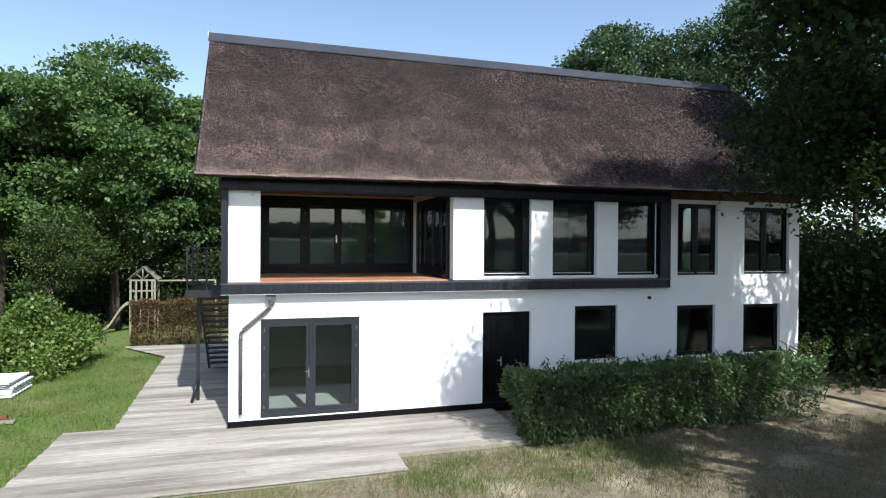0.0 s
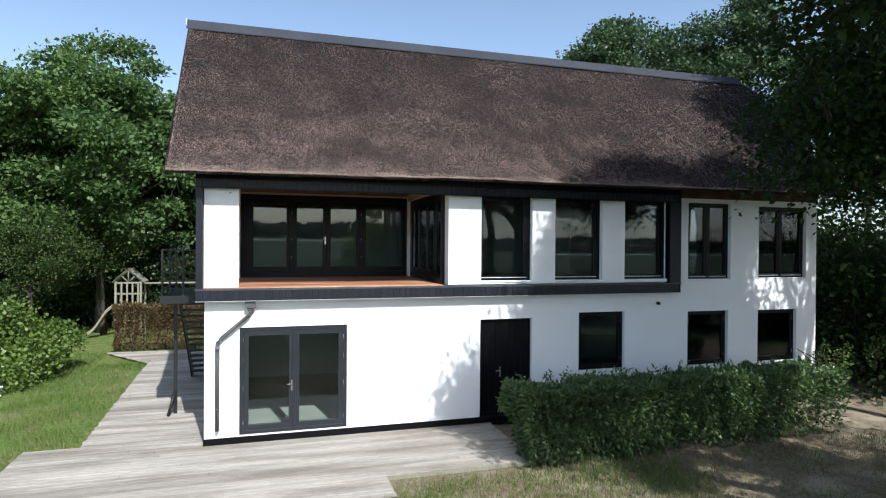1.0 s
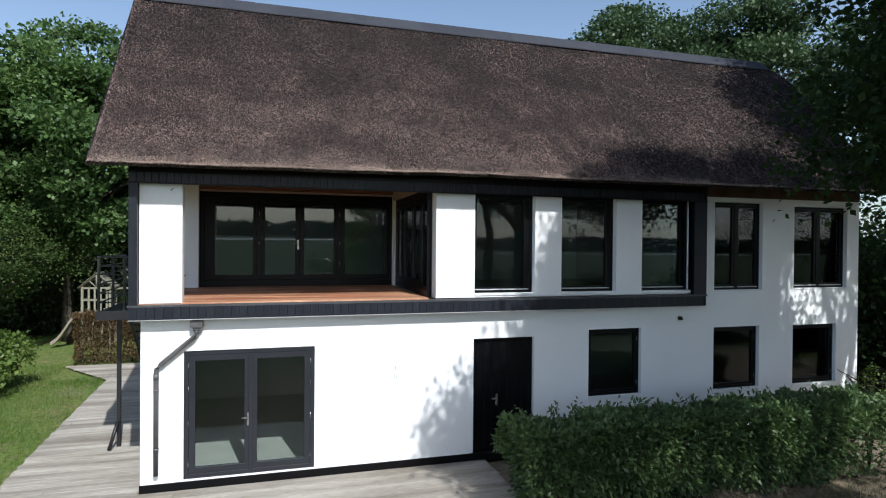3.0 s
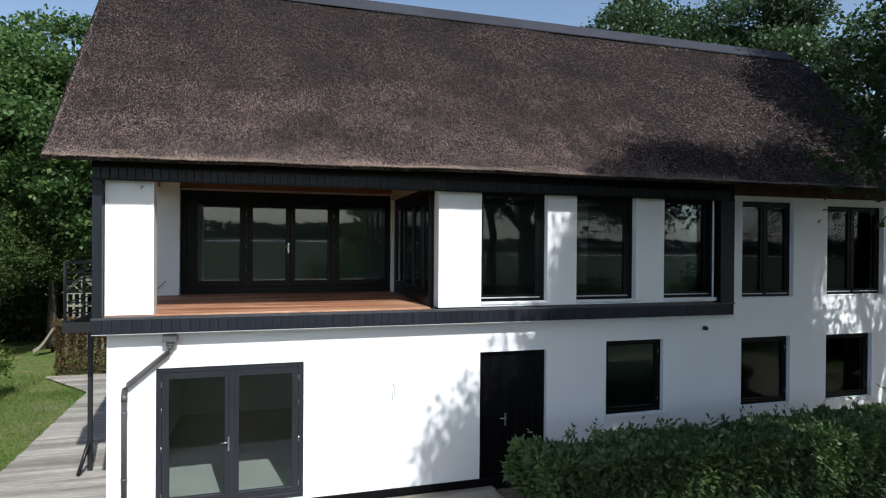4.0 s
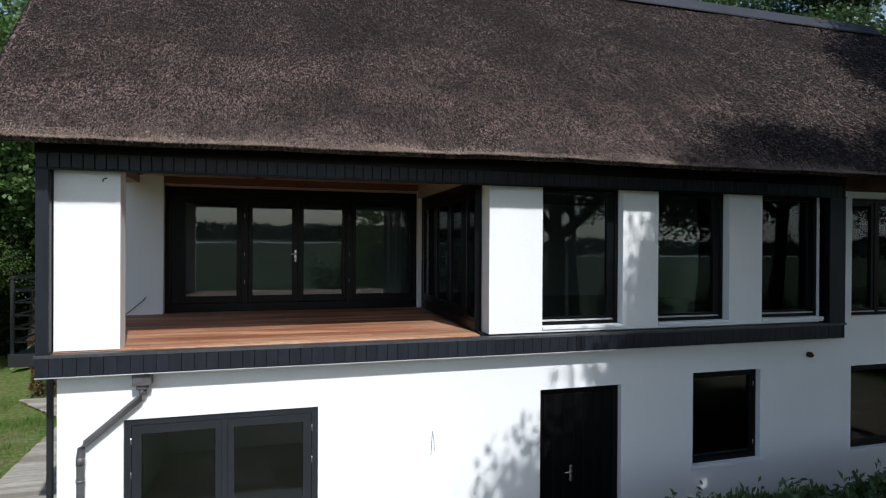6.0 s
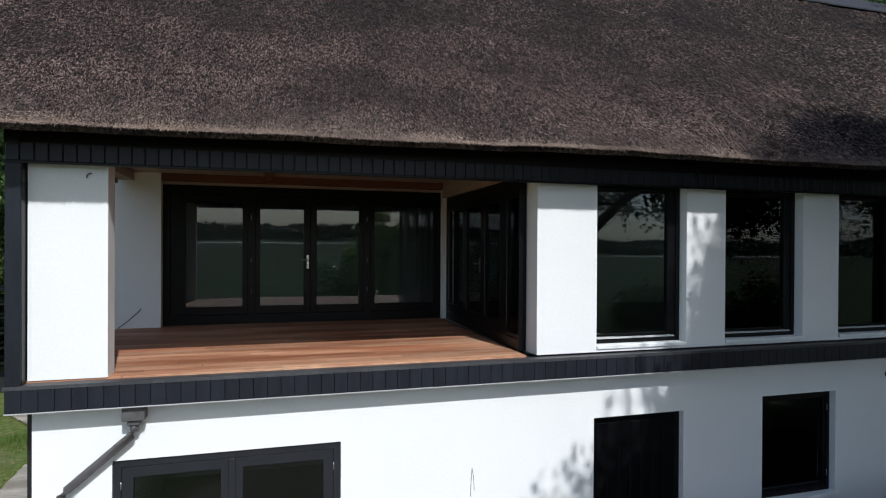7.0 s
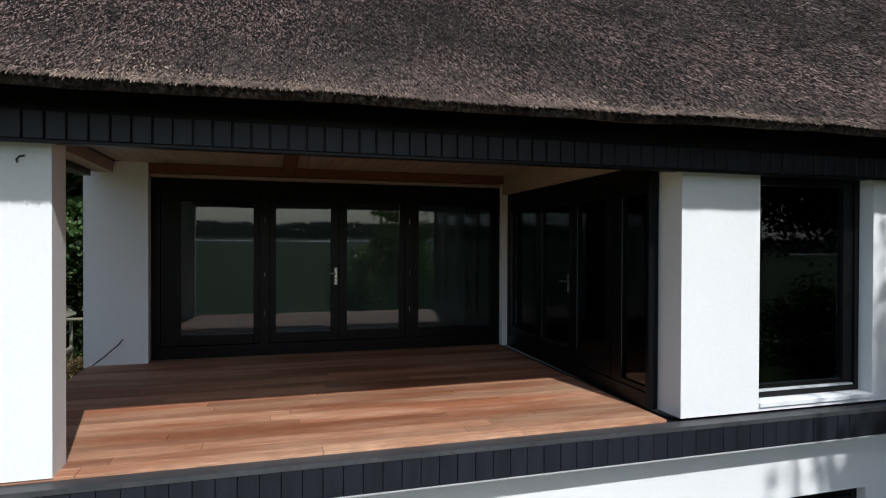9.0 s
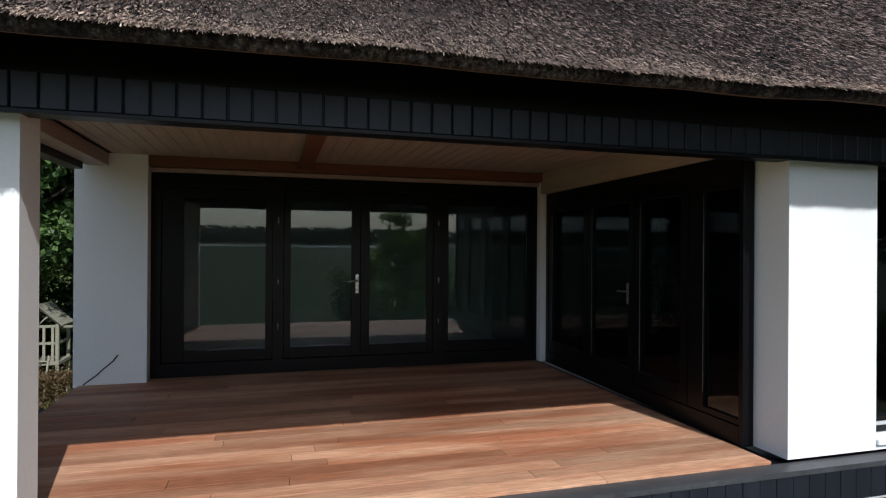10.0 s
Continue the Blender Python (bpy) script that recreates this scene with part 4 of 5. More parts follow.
# ---------------------------------------------------------------- plants
def tree(label, at, height, radius, base, clumps, leaves, size, seed, leaf, trunk_r=0.22, clump_r=0.27, name="tree", lean=(0, 0), limbs=11, squash=0.75,
         narrow=0.35, slim=0.34, group="trees round the garden", boughs=(), fork=None, outline=None, reach=(0, 0)):
    """A tapered trunk with limbs and a crown of leaf clumps with gaps between them."""
    rng = np.random.default_rng(seed)
    t = thing(name, label, "tree", group, at=at)
    mid, half = (base + height) / 2, (height - base) / 2
    c = ball(rng, clumps, 0.42)
    c = c * np.array((radius, radius, half)) * rng.uniform(0.82, 1.12, (clumps, 1)) + np.array((0, 0, mid))
    taper = np.clip((c[:, 2] - base) / (height - base), 0, 1)
    c[:, :2] *= (1.08 - narrow * taper[:, None] ** 1.5)
    c[:, :2] += np.array(lean) * taper[:, None]
    # boughs fill the crown's seen edge and cast shadow: middle, half sizes, number of clumps
    for mid_b, half_b, n_b in boughs:
        c = np.concatenate((c, ball(rng, n_b, 0.4) * np.array(half_b) + np.array(mid_b)))
    upper = clumps
    if outline:                         # trims the crown so its shadow edge fits the facade: height, least x
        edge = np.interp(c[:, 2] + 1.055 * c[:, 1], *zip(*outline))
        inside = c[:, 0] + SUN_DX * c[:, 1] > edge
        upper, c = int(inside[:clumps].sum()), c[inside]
    c[:, :2] += np.array(reach)         # crown, set by its shadow, is moved off the bole, set by its reflection
    clumps = len(c)
    bm = bmesh.new()
    bend = rng.normal(0, 0.25, (6, 2))
    stem = [(bend[i][0] * i / 5 + lean[0] * 0.5 * i / 5, bend[i][1] * i / 5 + lean[1] * 0.5 * i / 5, -0.15 + height * 0.74 * i / 5) for i in range(6)]
    stems = [stem]
    if fork:                            # a short bole that parts into spreading limbs
        top = Vector((0.04, 0.02, fork[0]))
        tube(bm, [(0, 0, -0.15), (0.03, 0.0, fork[0] * 0.3), (0.0, 0.03, fork[0] * 0.7), top + Vector((0, 0, 0.2))], [trunk_r * f for f in (1.3, 0.95, 0.82, 0.85)], 10)
        stems = []
        for end in fork[1]:
            e = Vector(end)
            stems.append([tuple(top + (e - top) * f + Vector((0, 0, -0.5 * f * (1 - f) + 0.05 * math.sin(7 * f))) + Vector((*rng.normal(0, 0.12, 2), 0)) * (f > 0.1))
                          for f in (0.0, 0.12, 0.28, 0.5, 0.75, 1.0)])
            tube(bm, stems[-1], [trunk_r * f for f in (0.60, 0.50, 0.42, 0.32, 0.2, 0.08)], 8)
    else:
        tube(bm, stem, [trunk_r * (1.25 - 0.2 * i if i < 1 else 1.0 - 0.165 * i) for i in range(6)], 9)
    order = np.argsort(rng.uniform(size=clumps))
    mains = [k for k in order if k < upper][:limbs]
    others = [k for k in order if k not in mains]

    def on_stem(z):
        f = max(0.0, min(4.999, (z + 0.15) / (height * 0.74) * 5))
        i = int(f)
        return Vector(stem[i]).lerp(Vector(stem[i + 1]), f - i)

    def on_limb(e):
        spots = [Vector(a).lerp(Vector(b), f) for st in stems for a, b in zip(st[1:], st[2:]) for f in (0.0, 0.5)]
        return min(spots, key=lambda q: (q - e).length + 3 * max(0.0, q.z + 0.3 - e.z))

    for k in mains:
        e = Vector(c[k])
        s = on_limb(e) if fork else on_stem(max(base * 0.75, min(height * 0.62, e.z - 0.55 * math.hypot(e.x, e.y))))
        m = s.lerp(e, 0.5) + Vector((*rng.normal(0, 0.25, 2), 0.35))
        tube(bm, [s, s.lerp(m, 0.5) + Vector((0, 0, 0.05)), m, e], [trunk_r * 0.48, trunk_r * 0.36, trunk_r * 0.24, 0.02], 6, False)
    # every further clump hangs on the nearest one that is already joined
    joined = list(mains)
    others.sort(key=lambda k: min(np.linalg.norm(c[k] - c[j]) for j in mains))
    for k in others:
        e = Vector(c[k])
        j = joined[int(np.argmin(np.linalg.norm(c[joined] - c[k], axis=1)))]
        joined.append(k)
        s = Vector(c[j])
        m = s.lerp(e, 0.5) + Vector((*rng.normal(0, 0.15, 2), 0.12))
        tube(bm, [s, m, e], [trunk_r * 0.10, trunk_r * 0.065, 0.010], 5, False)
    part("trunk", bm, BARK, t)
    cr = radius * clump_r * rng.uniform(0.65, 1.3, (clumps, 1))
    share = np.repeat(np.arange(clumps), leaves)
    d = ball(rng, len(share), 0.38)
    up = rng.uniform(0, 1, len(share)) < 0.7
    d[up, 2] = np.abs(d[up, 2])
    d[:, 2] *= squash
    pts = c[share] + d * cr[share] * rng.uniform(0.75, 1.25, (len(share), 1))
    # twigs carry leaves in short rows
    pts += np.repeat(rng.normal(0, 0.06, (len(share) // 6 + 1, 3)), 6, axis=0)[:len(share)]
    keep = pts[:, 2] > 0.05
    pts, d = pts[keep], d[keep]
    quads("crown", leaf_array(rng, pts, size, unit(d + 1e-4) * 0.7, slim=slim), leaf, t)
    return t


def bush(label, at, dims, count, size, seed, leaf, name="shrub", category="shrub", lumps=26):
    """A shrub: stems from the ground and leaves on many small lumps, uneven in outline."""
    rng = np.random.default_rng(seed)
    t = thing(name, label, category, "shrubs round the garden", at=at)
    c = ball(rng, lumps, 0.5)
    c[:, 2] = np.abs(c[:, 2])
    c = c * np.array(dims) * 0.8 + np.array((0, 0, dims[2] * 0.08))
    bm = bmesh.new()
    for k in range(lumps):
        e = Vector(c[k])
        tube(bm, [(e.x * 0.15, e.y * 0.15, -0.15), (e.x * 0.5, e.y * 0.5, e.z * 0.6), e], [0.035, 0.022, 0.008], 5, False)
    part("branchwork", bm, BARK, t)
    share = rng.integers(0, lumps, count)
    d = ball(rng, count, 0.4)
    pts = c[share] + d * np.array((*[min(dims) * 0.36] * 2, min(dims) * 0.28)) * rng.uniform(0.8, 1.2, (count, 1))
    keep = pts[:, 2] > -0.08
    quads("foliage", leaf_array(rng, pts[keep], size, d[keep] * 0.9), leaf, t)
    return t


def hedge(label, x0, x1, y0, y1, z1, count, size, seed, leaf, name="hedge", thin=None):
    rng = np.random.default_rng(seed)
    t = thing(name, label, "hedge")
    bm = bmesh.new()
    x = x0 + 0.2
    while x < x1:
        y = rng.uniform(y0 + 0.3, y1 - 0.3)
        for q in range(3):
            tube(bm, [(x, y, -0.12), (x + rng.normal(0, 0.12), y + rng.normal(0, 0.15), z1 * 0.5), (x + rng.normal(0, 0.25), y + rng.normal(0, 0.25), z1 * 0.93)],
                 [0.022, 0.015, 0.006], 5, False)
        x += 0.38
    part("branchwork", bm, BARK, t)
    p = rng.uniform(0, 1, (count, 3))
    # most leaves sit near the clipped faces
    shell = rng.uniform(0, 1, count) < 0.82
    f = rng.choice(4, count, p=(0.42, 0.12, 0.40, 0.06))
    deep = np.abs(rng.normal(0, 0.07, count))
    p[shell & (f == 0), 1] = deep[shell & (f == 0)]
    p[shell & (f == 1), 1] = 1 - deep[shell & (f == 1)]
    p[shell & (f == 2), 2] = 1 - deep[shell & (f == 2)] * 0.8
    p[shell & (f == 3), 0] = deep[shell & (f == 3)] * 0.15
    q = np.stack((x0 + p[:, 0] * (x1 - x0), y0 + p[:, 1] * (y1 - y0), 0.02 + p[:, 2] * (z1 - 0.02)), 1)
    wob = np.array([noise.noise((a * 1.1, b * 1.1, c * 1.3)) for a, b, c in q])
    fine = np.array([noise.noise((a * 3.1 + 9, b * 3.1, c * 3.3)) for a, b, c in q])
    centre = np.array(((x0 + x1) / 2, (y0 + y1) / 2, z1 * 0.5))
    away = q - centre
    away[:, 0] = np.where(p[:, 0] < 0.06, -1, np.where(p[:, 0] > 0.94, 1, 0))
    away = unit(away)
    q = q + away * (wob * 0.24 + fine * 0.13)[:, None]
    keep = np.ones(count, bool)
    if thin is not None:
        tx = np.clip((q[:, 0] - thin[0]) / (thin[1] - thin[0]), 0, 1)
        low = q[:, 2] < 0.75
        keep = ~((rng.uniform(0, 1, count) < 0.75 * tx) & low) & (rng.uniform(0, 1, count) > 0.25 * tx)
    keep &= (q[:, 2] > 0.0) & ~((q[:, 2] < 0.22) & (rng.uniform(0, 1, count) < 0.5))
    # loose shoots above the clipped top
    sx = rng.uniform(x0, x1, int((x1 - x0) * 34))
    sy = rng.uniform(y0, y1, len(sx))
    k = np.repeat(np.arange(len(sx)), 7)
    rise = np.tile(np.arange(7) / 7, len(sx)) * rng.uniform(0.08, 0.34, len(sx))[k]
    shoots = np.stack((sx[k] + rng.normal(0, 0.02, len(k)), sy[k] + rng.normal(0, 0.02, len(k)), z1 - 0.06 + rise), 1)
    dirs = np.concatenate((away[keep] * 0.9 + np.array((0, 0, 0.25)), np.tile((0, 0, 0.9), (len(k), 1))))
    quads("foliage", leaf_array(rng, np.concatenate((q[keep], shoots)), size, dirs, 0.2, 0.21), leaf, t)
    return t


hedge("clipped dark green laurel hedge along house front", 6.03, 13.75, -2.70, -1.55, 1.27, 56000, 0.115, 21, LEAF_HEDGE, thin=(11.3, 13.2))
hedge("brown-leaved beech hedge at end of terrace", -4.35, -0.9, 12.0, 12.9, 1.62, 20000, 0.08, 22, LEAF_BEECH, name="beech_hedge")
bush("broad bright green laurel bush on the lawn", (-6.6, 8.4, -0.05), (2.8, 2.2, 2.15), 30000, 0.12, 31, LEAF_BUSH)
bush("bright green laurel bush on the lawn", (-9.6, 7.8, -0.05), (2.3, 2.0, 2.2), 17000, 0.12, 32, LEAF_BUSH)

# trees behind the garden
TREES = [((-6.3, 18.3), 13.3, 4.7, 3.7, 1), ((-11.2, 18.4), 11.7, 3.7, 3.3, 1), ((-16.5, 17.0), 10.2, 3.9, 2.0, 0), ((-23.0, 20.0), 11.5, 4.2, 2.2, 0),
         ((-2.6, 20.5), 12.0, 3.6, 2.2, 1), ((2.5, 23.0), 10.5, 3.6, 2.4, 0), ((-9.6, 24.5), 11.8, 4.4, 2.5, 0), ((-16.0, 26.0), 11.8, 4.6, 2.5, 0)]
for i, ((x, y), h, r, b, near) in enumerate(TREES):
    tree("tall leafy green tree at garden edge", (x, y, 0), h, r, b, 128 if near else 60, 470 if near else 260, 0.212 if near else 0.26, 100 + i, LEAF_MID, 0.24, 0.24 if near else 0.32, squash=0.58)
tree("small grey-green tree with bare leaning trunk", (-5.9, 17.2, -0.1), 6.0, 2.1, 2.6, 44, 380, 0.10, 130, LEAF_GREY, 0.13, 0.34, lean=(-0.9, 0.3))
tree("small grey-green tree with bare leaning trunk", (-8.2, 15.0, 0), 5.2, 1.8, 1.8, 36, 380, 0.10, 131, LEAF_GREY, 0.12, 0.34, lean=(0.6, 0))
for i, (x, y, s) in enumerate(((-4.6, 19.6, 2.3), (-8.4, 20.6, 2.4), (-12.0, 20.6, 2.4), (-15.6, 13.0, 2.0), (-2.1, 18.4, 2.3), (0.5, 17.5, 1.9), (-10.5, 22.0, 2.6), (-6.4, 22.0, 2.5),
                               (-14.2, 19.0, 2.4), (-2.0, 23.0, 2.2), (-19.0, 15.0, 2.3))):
    bush("dense undergrowth shrub backing the shaded hollows below garden trees", (x, y, -0.1), (s * 1.35, s * 1.1, s * 1.9), 5000, 0.17, 150 + i, LEAF_GREY if i == 3 else LEAF_DARK)
BACK = [((19.6, 15.0), 16.7, 4.3, 6.0), ((24.0, 12.0), 17.5, 4.4, 5.0), ((28.0, 8.0), 15.5, 4.4, 4.5), ((33.5, 5.0), 14.0, 4.6, 4.0), ((26.5, 18.0), 18.0, 4.6, 5.0)]
for i, ((x, y), h, r, b) in enumerate(BACK):
    tree("tall feathery ash tree behind the house", (x, y, 0), h, r, b, 120 if i < 2 else 90, 520 if i < 2 else 220, 0.18 if i < 2 else 0.21, 200 + i, LEAF_BLUE, 0.22, 0.25, squash=0.6)
# shade from the trees overhead is put into these shrubs' leaf colour
for i, (x, y, s) in enumerate(((20.6, 4.5, 2.3), (22.5, 1.2, 2.2), (25.5, 3.2, 2.5), (22.6, 8.5, 2.4), (27.0, -1.5, 2.4), (27.0, 9.5, 2.6), (32.0, 2.0, 2.6), (31.0, 7.0, 2.6), (34.0, -3.0, 2.6), (30.0, -4.5, 2.2),
                               (19.6, 1.6, 2.9), (22.4, 4.8, 3.1), (25.2, 6.2, 3.3), (21.0, -0.8, 2.9), (24.4, 1.0, 3.2), (28.5, 4.5, 3.4))):
    bush("green shrub beside the house end, shade in its leaf colour", (x, y, -0.1), (s * 1.3, s * 1.2, s * 2.1), 5600, 0.185, 250 + i, LEAF_SHADED, lumps=34)
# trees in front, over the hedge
# crown pieces are set so shadow and foliage fit the camera's view
tree("large alder with forking limbs over front garden, shade in its leaf colour", (11.85, -10.8, 0), 13.7, 4.4, 6.3, 66, 450, 0.13, 301, LEAF_SHADED, 0.36, 0.21, lean=(4.1, 0.6), limbs=18, narrow=0.34,
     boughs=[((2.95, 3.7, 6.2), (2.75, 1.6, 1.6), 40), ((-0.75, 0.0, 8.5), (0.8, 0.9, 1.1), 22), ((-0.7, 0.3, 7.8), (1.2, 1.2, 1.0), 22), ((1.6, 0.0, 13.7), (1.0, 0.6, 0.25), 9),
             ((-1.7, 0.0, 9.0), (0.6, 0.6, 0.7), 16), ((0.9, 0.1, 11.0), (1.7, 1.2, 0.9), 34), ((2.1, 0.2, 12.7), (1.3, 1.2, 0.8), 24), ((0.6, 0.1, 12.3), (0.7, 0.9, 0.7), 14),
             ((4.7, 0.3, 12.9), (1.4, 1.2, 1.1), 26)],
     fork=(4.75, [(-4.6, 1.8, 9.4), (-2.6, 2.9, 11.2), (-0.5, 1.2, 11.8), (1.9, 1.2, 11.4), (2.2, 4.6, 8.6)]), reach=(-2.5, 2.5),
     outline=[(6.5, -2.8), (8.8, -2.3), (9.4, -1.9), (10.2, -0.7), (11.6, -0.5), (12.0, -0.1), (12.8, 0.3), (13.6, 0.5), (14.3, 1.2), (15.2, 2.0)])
tree("large alder overhanging the front garden, shade in its leaf colour", (19.0, -3.0, 0), 17.0, 4.9, 5.2, 98, 570, 0.14, 302, LEAF_SHADED, 0.30, 0.26, limbs=13,
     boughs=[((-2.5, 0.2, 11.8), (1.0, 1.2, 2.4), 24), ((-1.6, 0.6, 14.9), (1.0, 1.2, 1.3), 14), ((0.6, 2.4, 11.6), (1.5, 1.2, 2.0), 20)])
tree("alder with several limbs in front garden, shade in its leaf colour", (16.8, -6.4, 0), 13.0, 3.2, 5.0, 26, 100, 0.12, 303, LEAF_SHADED, 0.30, 0.27, limbs=12)
# next three stand out of view, placed for the shade they cast
tree("alder out of view in the front garden, casts shade", (15.0, -15.2, 0), 12.3, 4.2, 4.8, 62, 330, 0.15, 305, LEAF_SHADED, 0.30, 0.26, limbs=10)
tree("alder out of view in the front garden, casts shade", (11.9, -14.8, 0), 11.2, 3.9, 5.2, 62, 380, 0.14, 304, LEAF_SHADED, 0.36, 0.26, limbs=13)
# unseen, added only to shade the shrubs beside the house end
tree("alder out of view in the front garden, casts shade", (24.5, -6.5, 0), 15.0, 4.8, 3.2, 80, 240, 0.15, 306, LEAF_SHADED, 0.30, 0.26, limbs=11)
# out of view, added to block the bright field in window reflections
for i, (x, y) in enumerate(((9.5, -19.0), (14.0, -18.0), (18.5, -16.5), (22.5, -14.0), (25.5, -9.0), (7.0, -24.0))):
    bush("broad shrub out of view at far edge of front garden", (x, y, -0.1), (2.8, 2.3, 4.2), 5000, 0.20, 270 + i, LEAF_BUSH if i in (0, 5) else LEAF_SHADED)
tree("young lime tree leafy almost to the ground, leaves lightened to look sunlit", (7.3, -14.6, 0), 6.3, 1.9, 1.0, 40, 240, 0.14, 307, LEAF_LIME, 0.12, 0.28, limbs=9, squash=0.6)
# young trees beside the paving
for i, (x, y) in enumerate(((15.5, -1.3), (17.3, -0.8), (14.9, -1.1))):
    tree("thin young tree with yellowish leaves", (x, y, -0.1), 1.75, 0.30, 0.95, 9, 20, 0.075, 320 + i, LEAF_BUSH, 0.018, 0.40, name="sapling", limbs=5)


def blades(name, label, n, area, height, seed, material, avoid=()):
    rng = np.random.default_rng(seed)
    x = rng.uniform(area[0], area[1], n)
    y = rng.uniform(area[2], area[3], n)
    patch = np.array([noise.noise((a * 0.9, b * 0.9, seed)) for a, b in zip(x, y)])
    keep = patch > rng.uniform(-0.7, 0.35, n)
    rim = np.minimum.reduce((x - area[0], area[1] - x, y - area[2], area[3] - y))
    keep &= rim > rng.uniform(0, 0.5, n) * (1 + patch)      # ragged rims
    for a, b, c, d in avoid:
        keep &= ~((x > a) & (x < b) & (y > c) & (y < d))
    x, y, patch = x[keep], y[keep], patch[keep]
    m = len(x)
    base = np.stack((x, y, np.full(m, -0.115)), 1)
    lean = np.stack((rng.normal(0, 0.5, m), rng.normal(0, 0.5, m), np.ones(m)), 1)
    h = height * rng.uniform(0.5, 1.3, (m, 1)) * (1 + 0.7 * patch[:, None])
    tip = base + unit(lean) * h
    ang = rng.uniform(0, math.pi, m)
    s = np.stack((np.cos(ang), np.sin(ang), np.zeros(m)), 1) * 0.006
    q = np.stack((base - s, base + s, tip + s * 0.25, tip - s * 0.25), 1)
    tagged(quads(name, q, material), label, "grass", kind="stuff")


blades("lawn_grass", "short green lawn grass", 60000, (-11, -2.2, -3.5, 12.5), 0.085, 41, BLADE, [(-4.5, -1.9, 10.0, 12.9), (-3.45, 6, -3.4, 0.55), (-7.8, -5.2, 4.3, 6.0)])
blades("lawn_tuft", "uneven green tufts in the lawn", 26000, (-11, -2.2, -3.5, 12.5), 0.17, 45, LEAF_BUSH, [(-4.5, -1.9, 10.0, 12.9), (-3.45, 6, -3.4, 0.55), (-7.8, -5.2, 4.3, 6.0)])
blades("rough_grass", "rough half-dry grass in front of terrace", 44000, (-3.5, 16.5, -9.5, -2.6), 0.13, 42, STRAW, [(-3.45, 3.33, -3.42, 0)])
blades("rough_grass", "green tufts in rough grass", 17000, (-3.5, 16.5, -9.5, -2.6), 0.14, 43, BLADE, [(-3.45, 3.33, -3.42, 0)])

blades("grass_tuft", "fresh green grass tufts beside the terrace", 12000, (2.8, 9.0, -4.8, -2.55), 0.14, 44, BLADE, [(-3.45, 3.33, -3.42, 0)])


def far_woods():
    """Hedgerows and woods round the fields, far off, distance haze in their colour."""
    rng = np.random.default_rng(77)
    n = 70000
    a = rng.uniform(0, 2 * math.pi, n)
    wob = np.array([noise.noise((math.cos(t) * 6, math.sin(t) * 6, 2.0)) for t in a])
    dist = 330 + 90 * wob + rng.uniform(0, 30, n)
    top = 8.0 + 1.8 * np.array([noise.noise((math.cos(t) * 24, math.sin(t) * 24, 5.0)) for t in a])
    p = np.stack((np.cos(a) * dist, np.sin(a) * dist, rng.uniform(0, 1, n) ** 0.8 * top), 1)
    tagged(quads("far_woods", leaf_array(rng, p, 1.7, None, 0.0, 0.6), LEAF_HAZY), "distant woods round the fields, haze in the leaf colour", "woods", kind="stuff")


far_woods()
tagged(link("field_track", boxes((-500, 500, -240, -224, -0.3, 0.12)), SCREED), "pale distant track across the fields", "track", kind="structure")

# ---------------------------------------------------------------- planks, last
rng = np.random.default_rng(3)


def plank_mesh(name, lx, ly, h, material, bevel=0.004):
    bm = boxes((-lx / 2, lx / 2, -ly / 2, ly / 2, -h, 0), bevel=bevel)
    me = bpy.data.meshes.new(name)
    bmesh.ops.recalc_face_normals(bm, faces=bm.faces)
    bm.to_mesh(me)
    bm.free()
    me.materials.append(material)
    return me


# balcony floor
floor = part("balcony_floor", boxes((-0.10, 5.03, -0.07, 3.67, FLOOR - 0.031, FLOOR - 0.024)), BLACK_FRAME, house, "red-brown hardwood balcony floor")
for i in range(27):
    y = -0.07 + 0.07 + i * 0.1395
    cuts = [-0.10]
    x = rng.uniform(0.6, 2.6)
    while x < 4.4:
        cuts.append(x)
        x += rng.choice((1.5, 1.85, 2.15, 2.45))
    cuts.append(5.025)
    for a, b in zip(cuts, cuts[1:]):
        me = plank_mesh("plank", b - a - 0.003, 0.1385, 0.022, MERBAU, 0.001)
        piece("plank", me, floor, ((a + b) / 2, y, FLOOR + rng.uniform(-0.0004, 0.0004)))

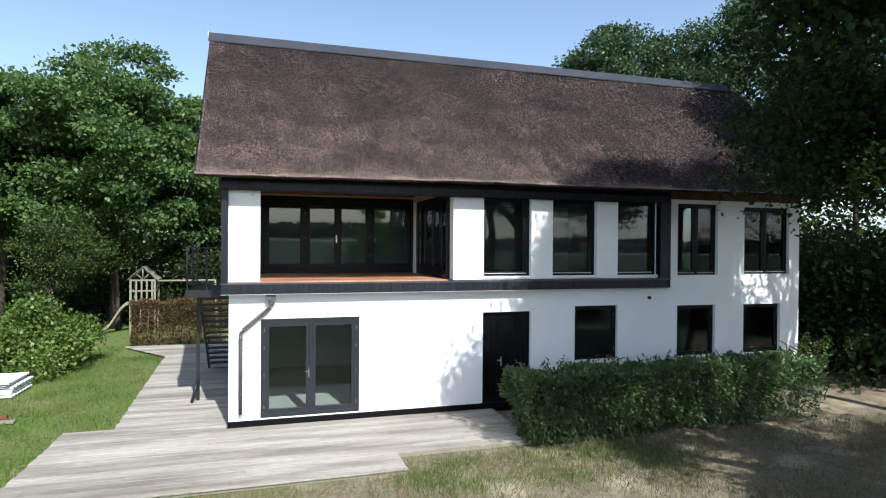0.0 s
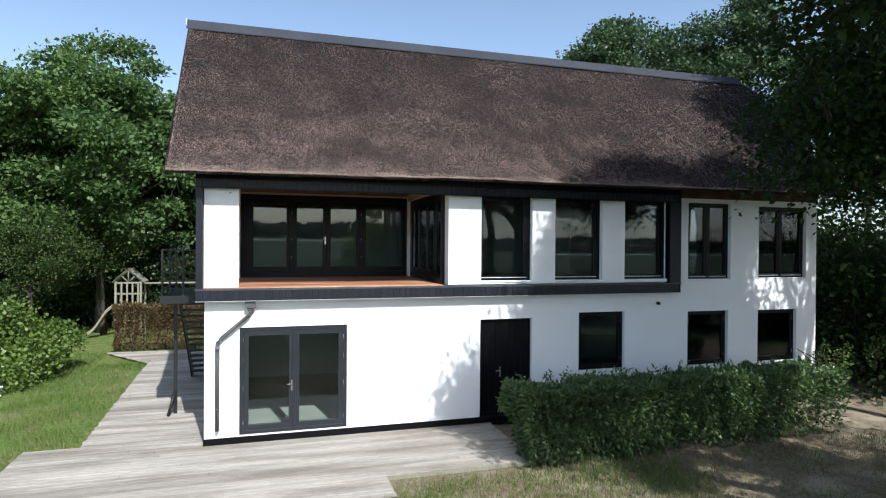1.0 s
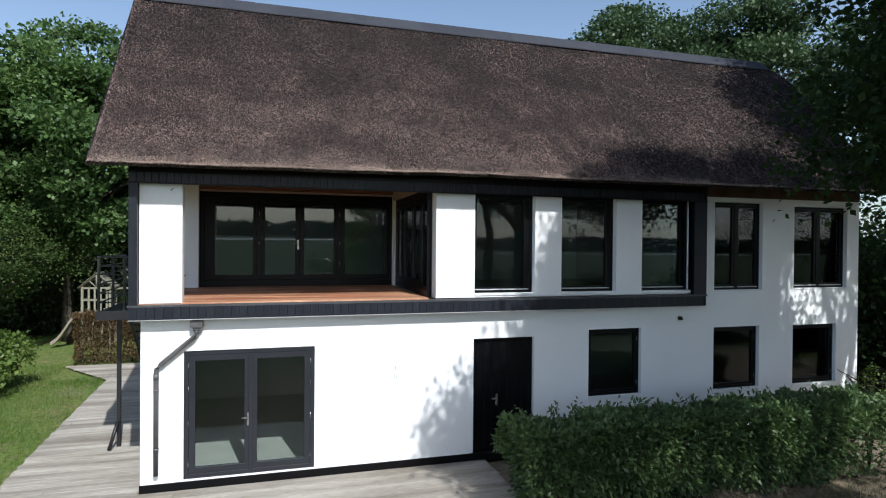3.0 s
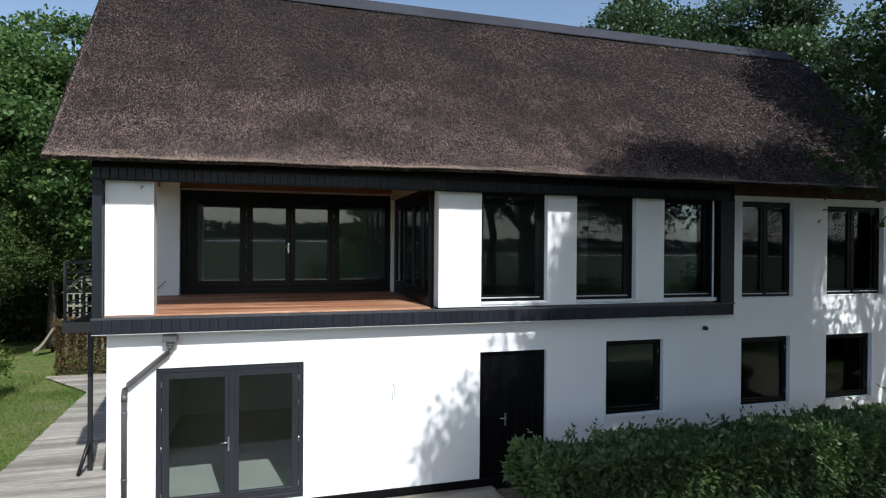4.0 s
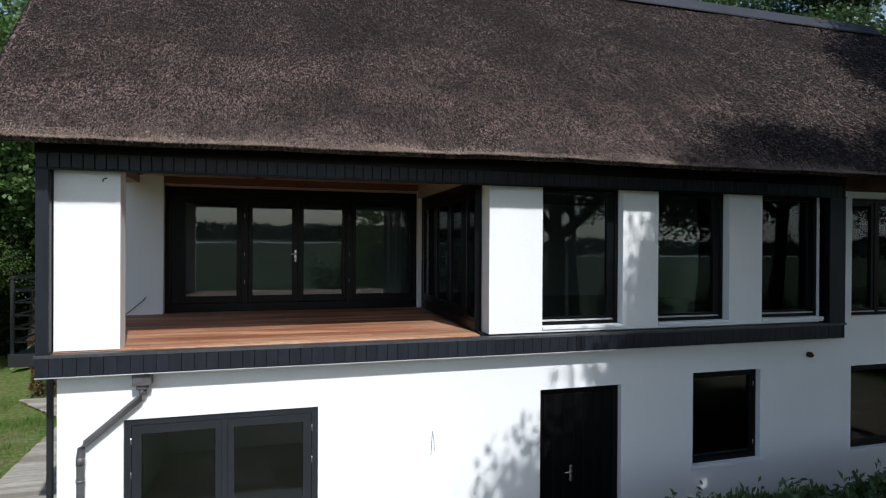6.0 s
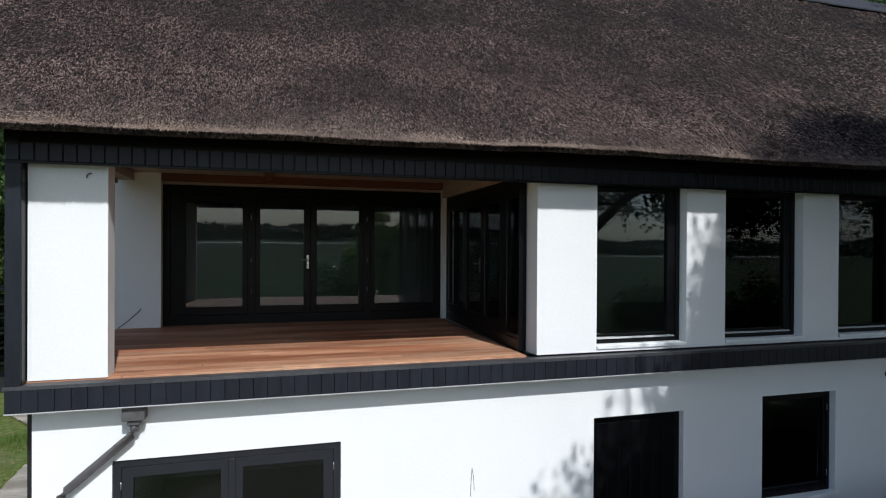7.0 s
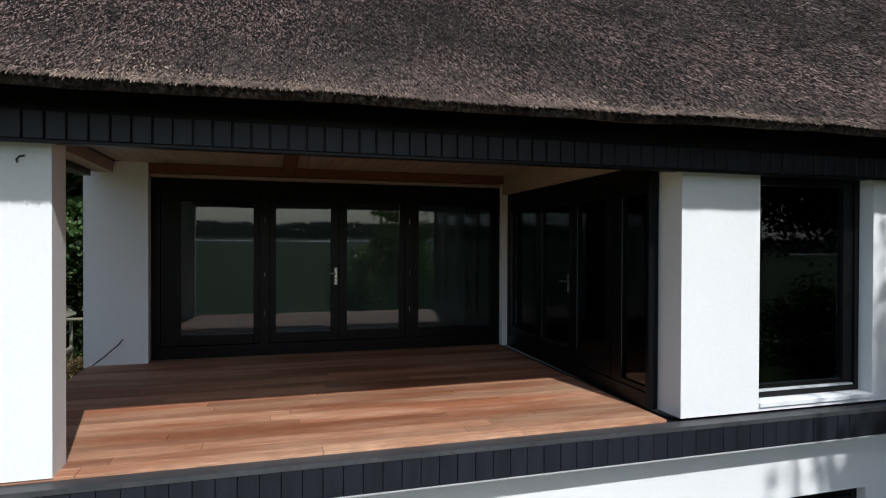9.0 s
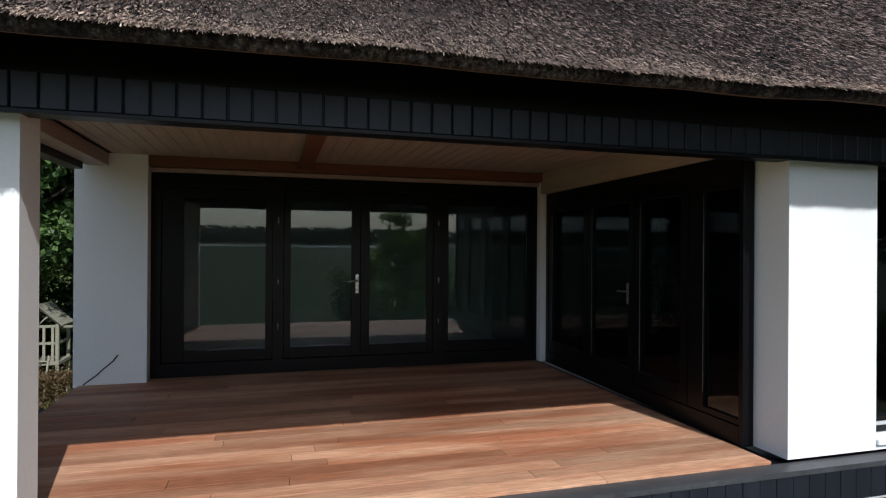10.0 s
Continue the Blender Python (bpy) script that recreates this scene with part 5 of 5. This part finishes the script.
# black boards of the surround: fascia under the eaves and the band
# boards cut short; the black strip above them stands in for eave shadow
fascia = part("fascia", boxes((-0.15, SURROUND, TRIM + 0.012, TRIM + 0.02, 5.25, 5.70)), BLACK_FRAME, house, "short black fascia boards, black strip above for eave shade")
me = plank_mesh("board", 0.108, 0.018, 0.17, BLACK, 0.005)
for i in range(100):
    x = -0.09 + i * 0.1148
    if x < SURROUND - 0.05:
        piece("board", me, fascia, (x, TRIM + 0.003 + rng.uniform(-0.001, 0.001), 5.42))
band = part("band", boxes((-0.15, SURROUND, TRIM + 0.012, TRIM + 0.02, 2.955, 3.18)), BLACK_FRAME, house, "black vertical boards of the band")
me = plank_mesh("board", 0.130, 0.018, 0.222, BLACK, 0.003)
for i in range(86):
    x = -0.085 + i * 0.1338
    if x < SURROUND - 0.05:
        piece("board", me, band, (x, TRIM + 0.003 + rng.uniform(-0.0012, 0.0012), 3.178))

# terrace of weathered boards
terrace = tagged(link("terrace_deck", boxes((-2.2, 6.2, -2.53, 0.3, -0.09, -0.03), (-3.3, 3.28, -3.34, -2.53, -0.09, -0.03), (-3.3, -2.2, -2.53, 0.5, -0.09, -0.03),
                                            (-2.4, -0.02, 0.3, 11.8, -0.09, -0.03)), OLD_WOOD),
                 "weathered grey wooden terrace along the house", "deck", kind="structure")
y = -3.30
while y < 11.9:
    if y < -2.53:
        a, b = -3.33 + 0.02 * y, 3.28
    elif y < -0.02:
        a, b = -3.33 + 0.02 * y, 6.2
    elif y < 0.58:
        a, b = -3.36, -0.03
    else:
        a, b = -2.36 - 0.037 * y, -0.03
    if y > 9.4:
        a -= 0.72 * (y - 9.4)
    cuts = [a + rng.uniform(-0.02, 0.02)]
    x = a + rng.uniform(1.6, 4.8)
    while x < b - 0.9:
        cuts.append(x)
        x += rng.uniform(3.8, 5.4)
    cuts.append(b + rng.uniform(-0.015, 0.015))
    for p, q in zip(cuts, cuts[1:]):
        piece("plank", plank_mesh("plank", q - p - 0.003, 0.140, 0.028, DECK, 0.0035), terrace, ((p + q) / 2, y, rng.uniform(-0.003, 0.002)))
    y += 0.145
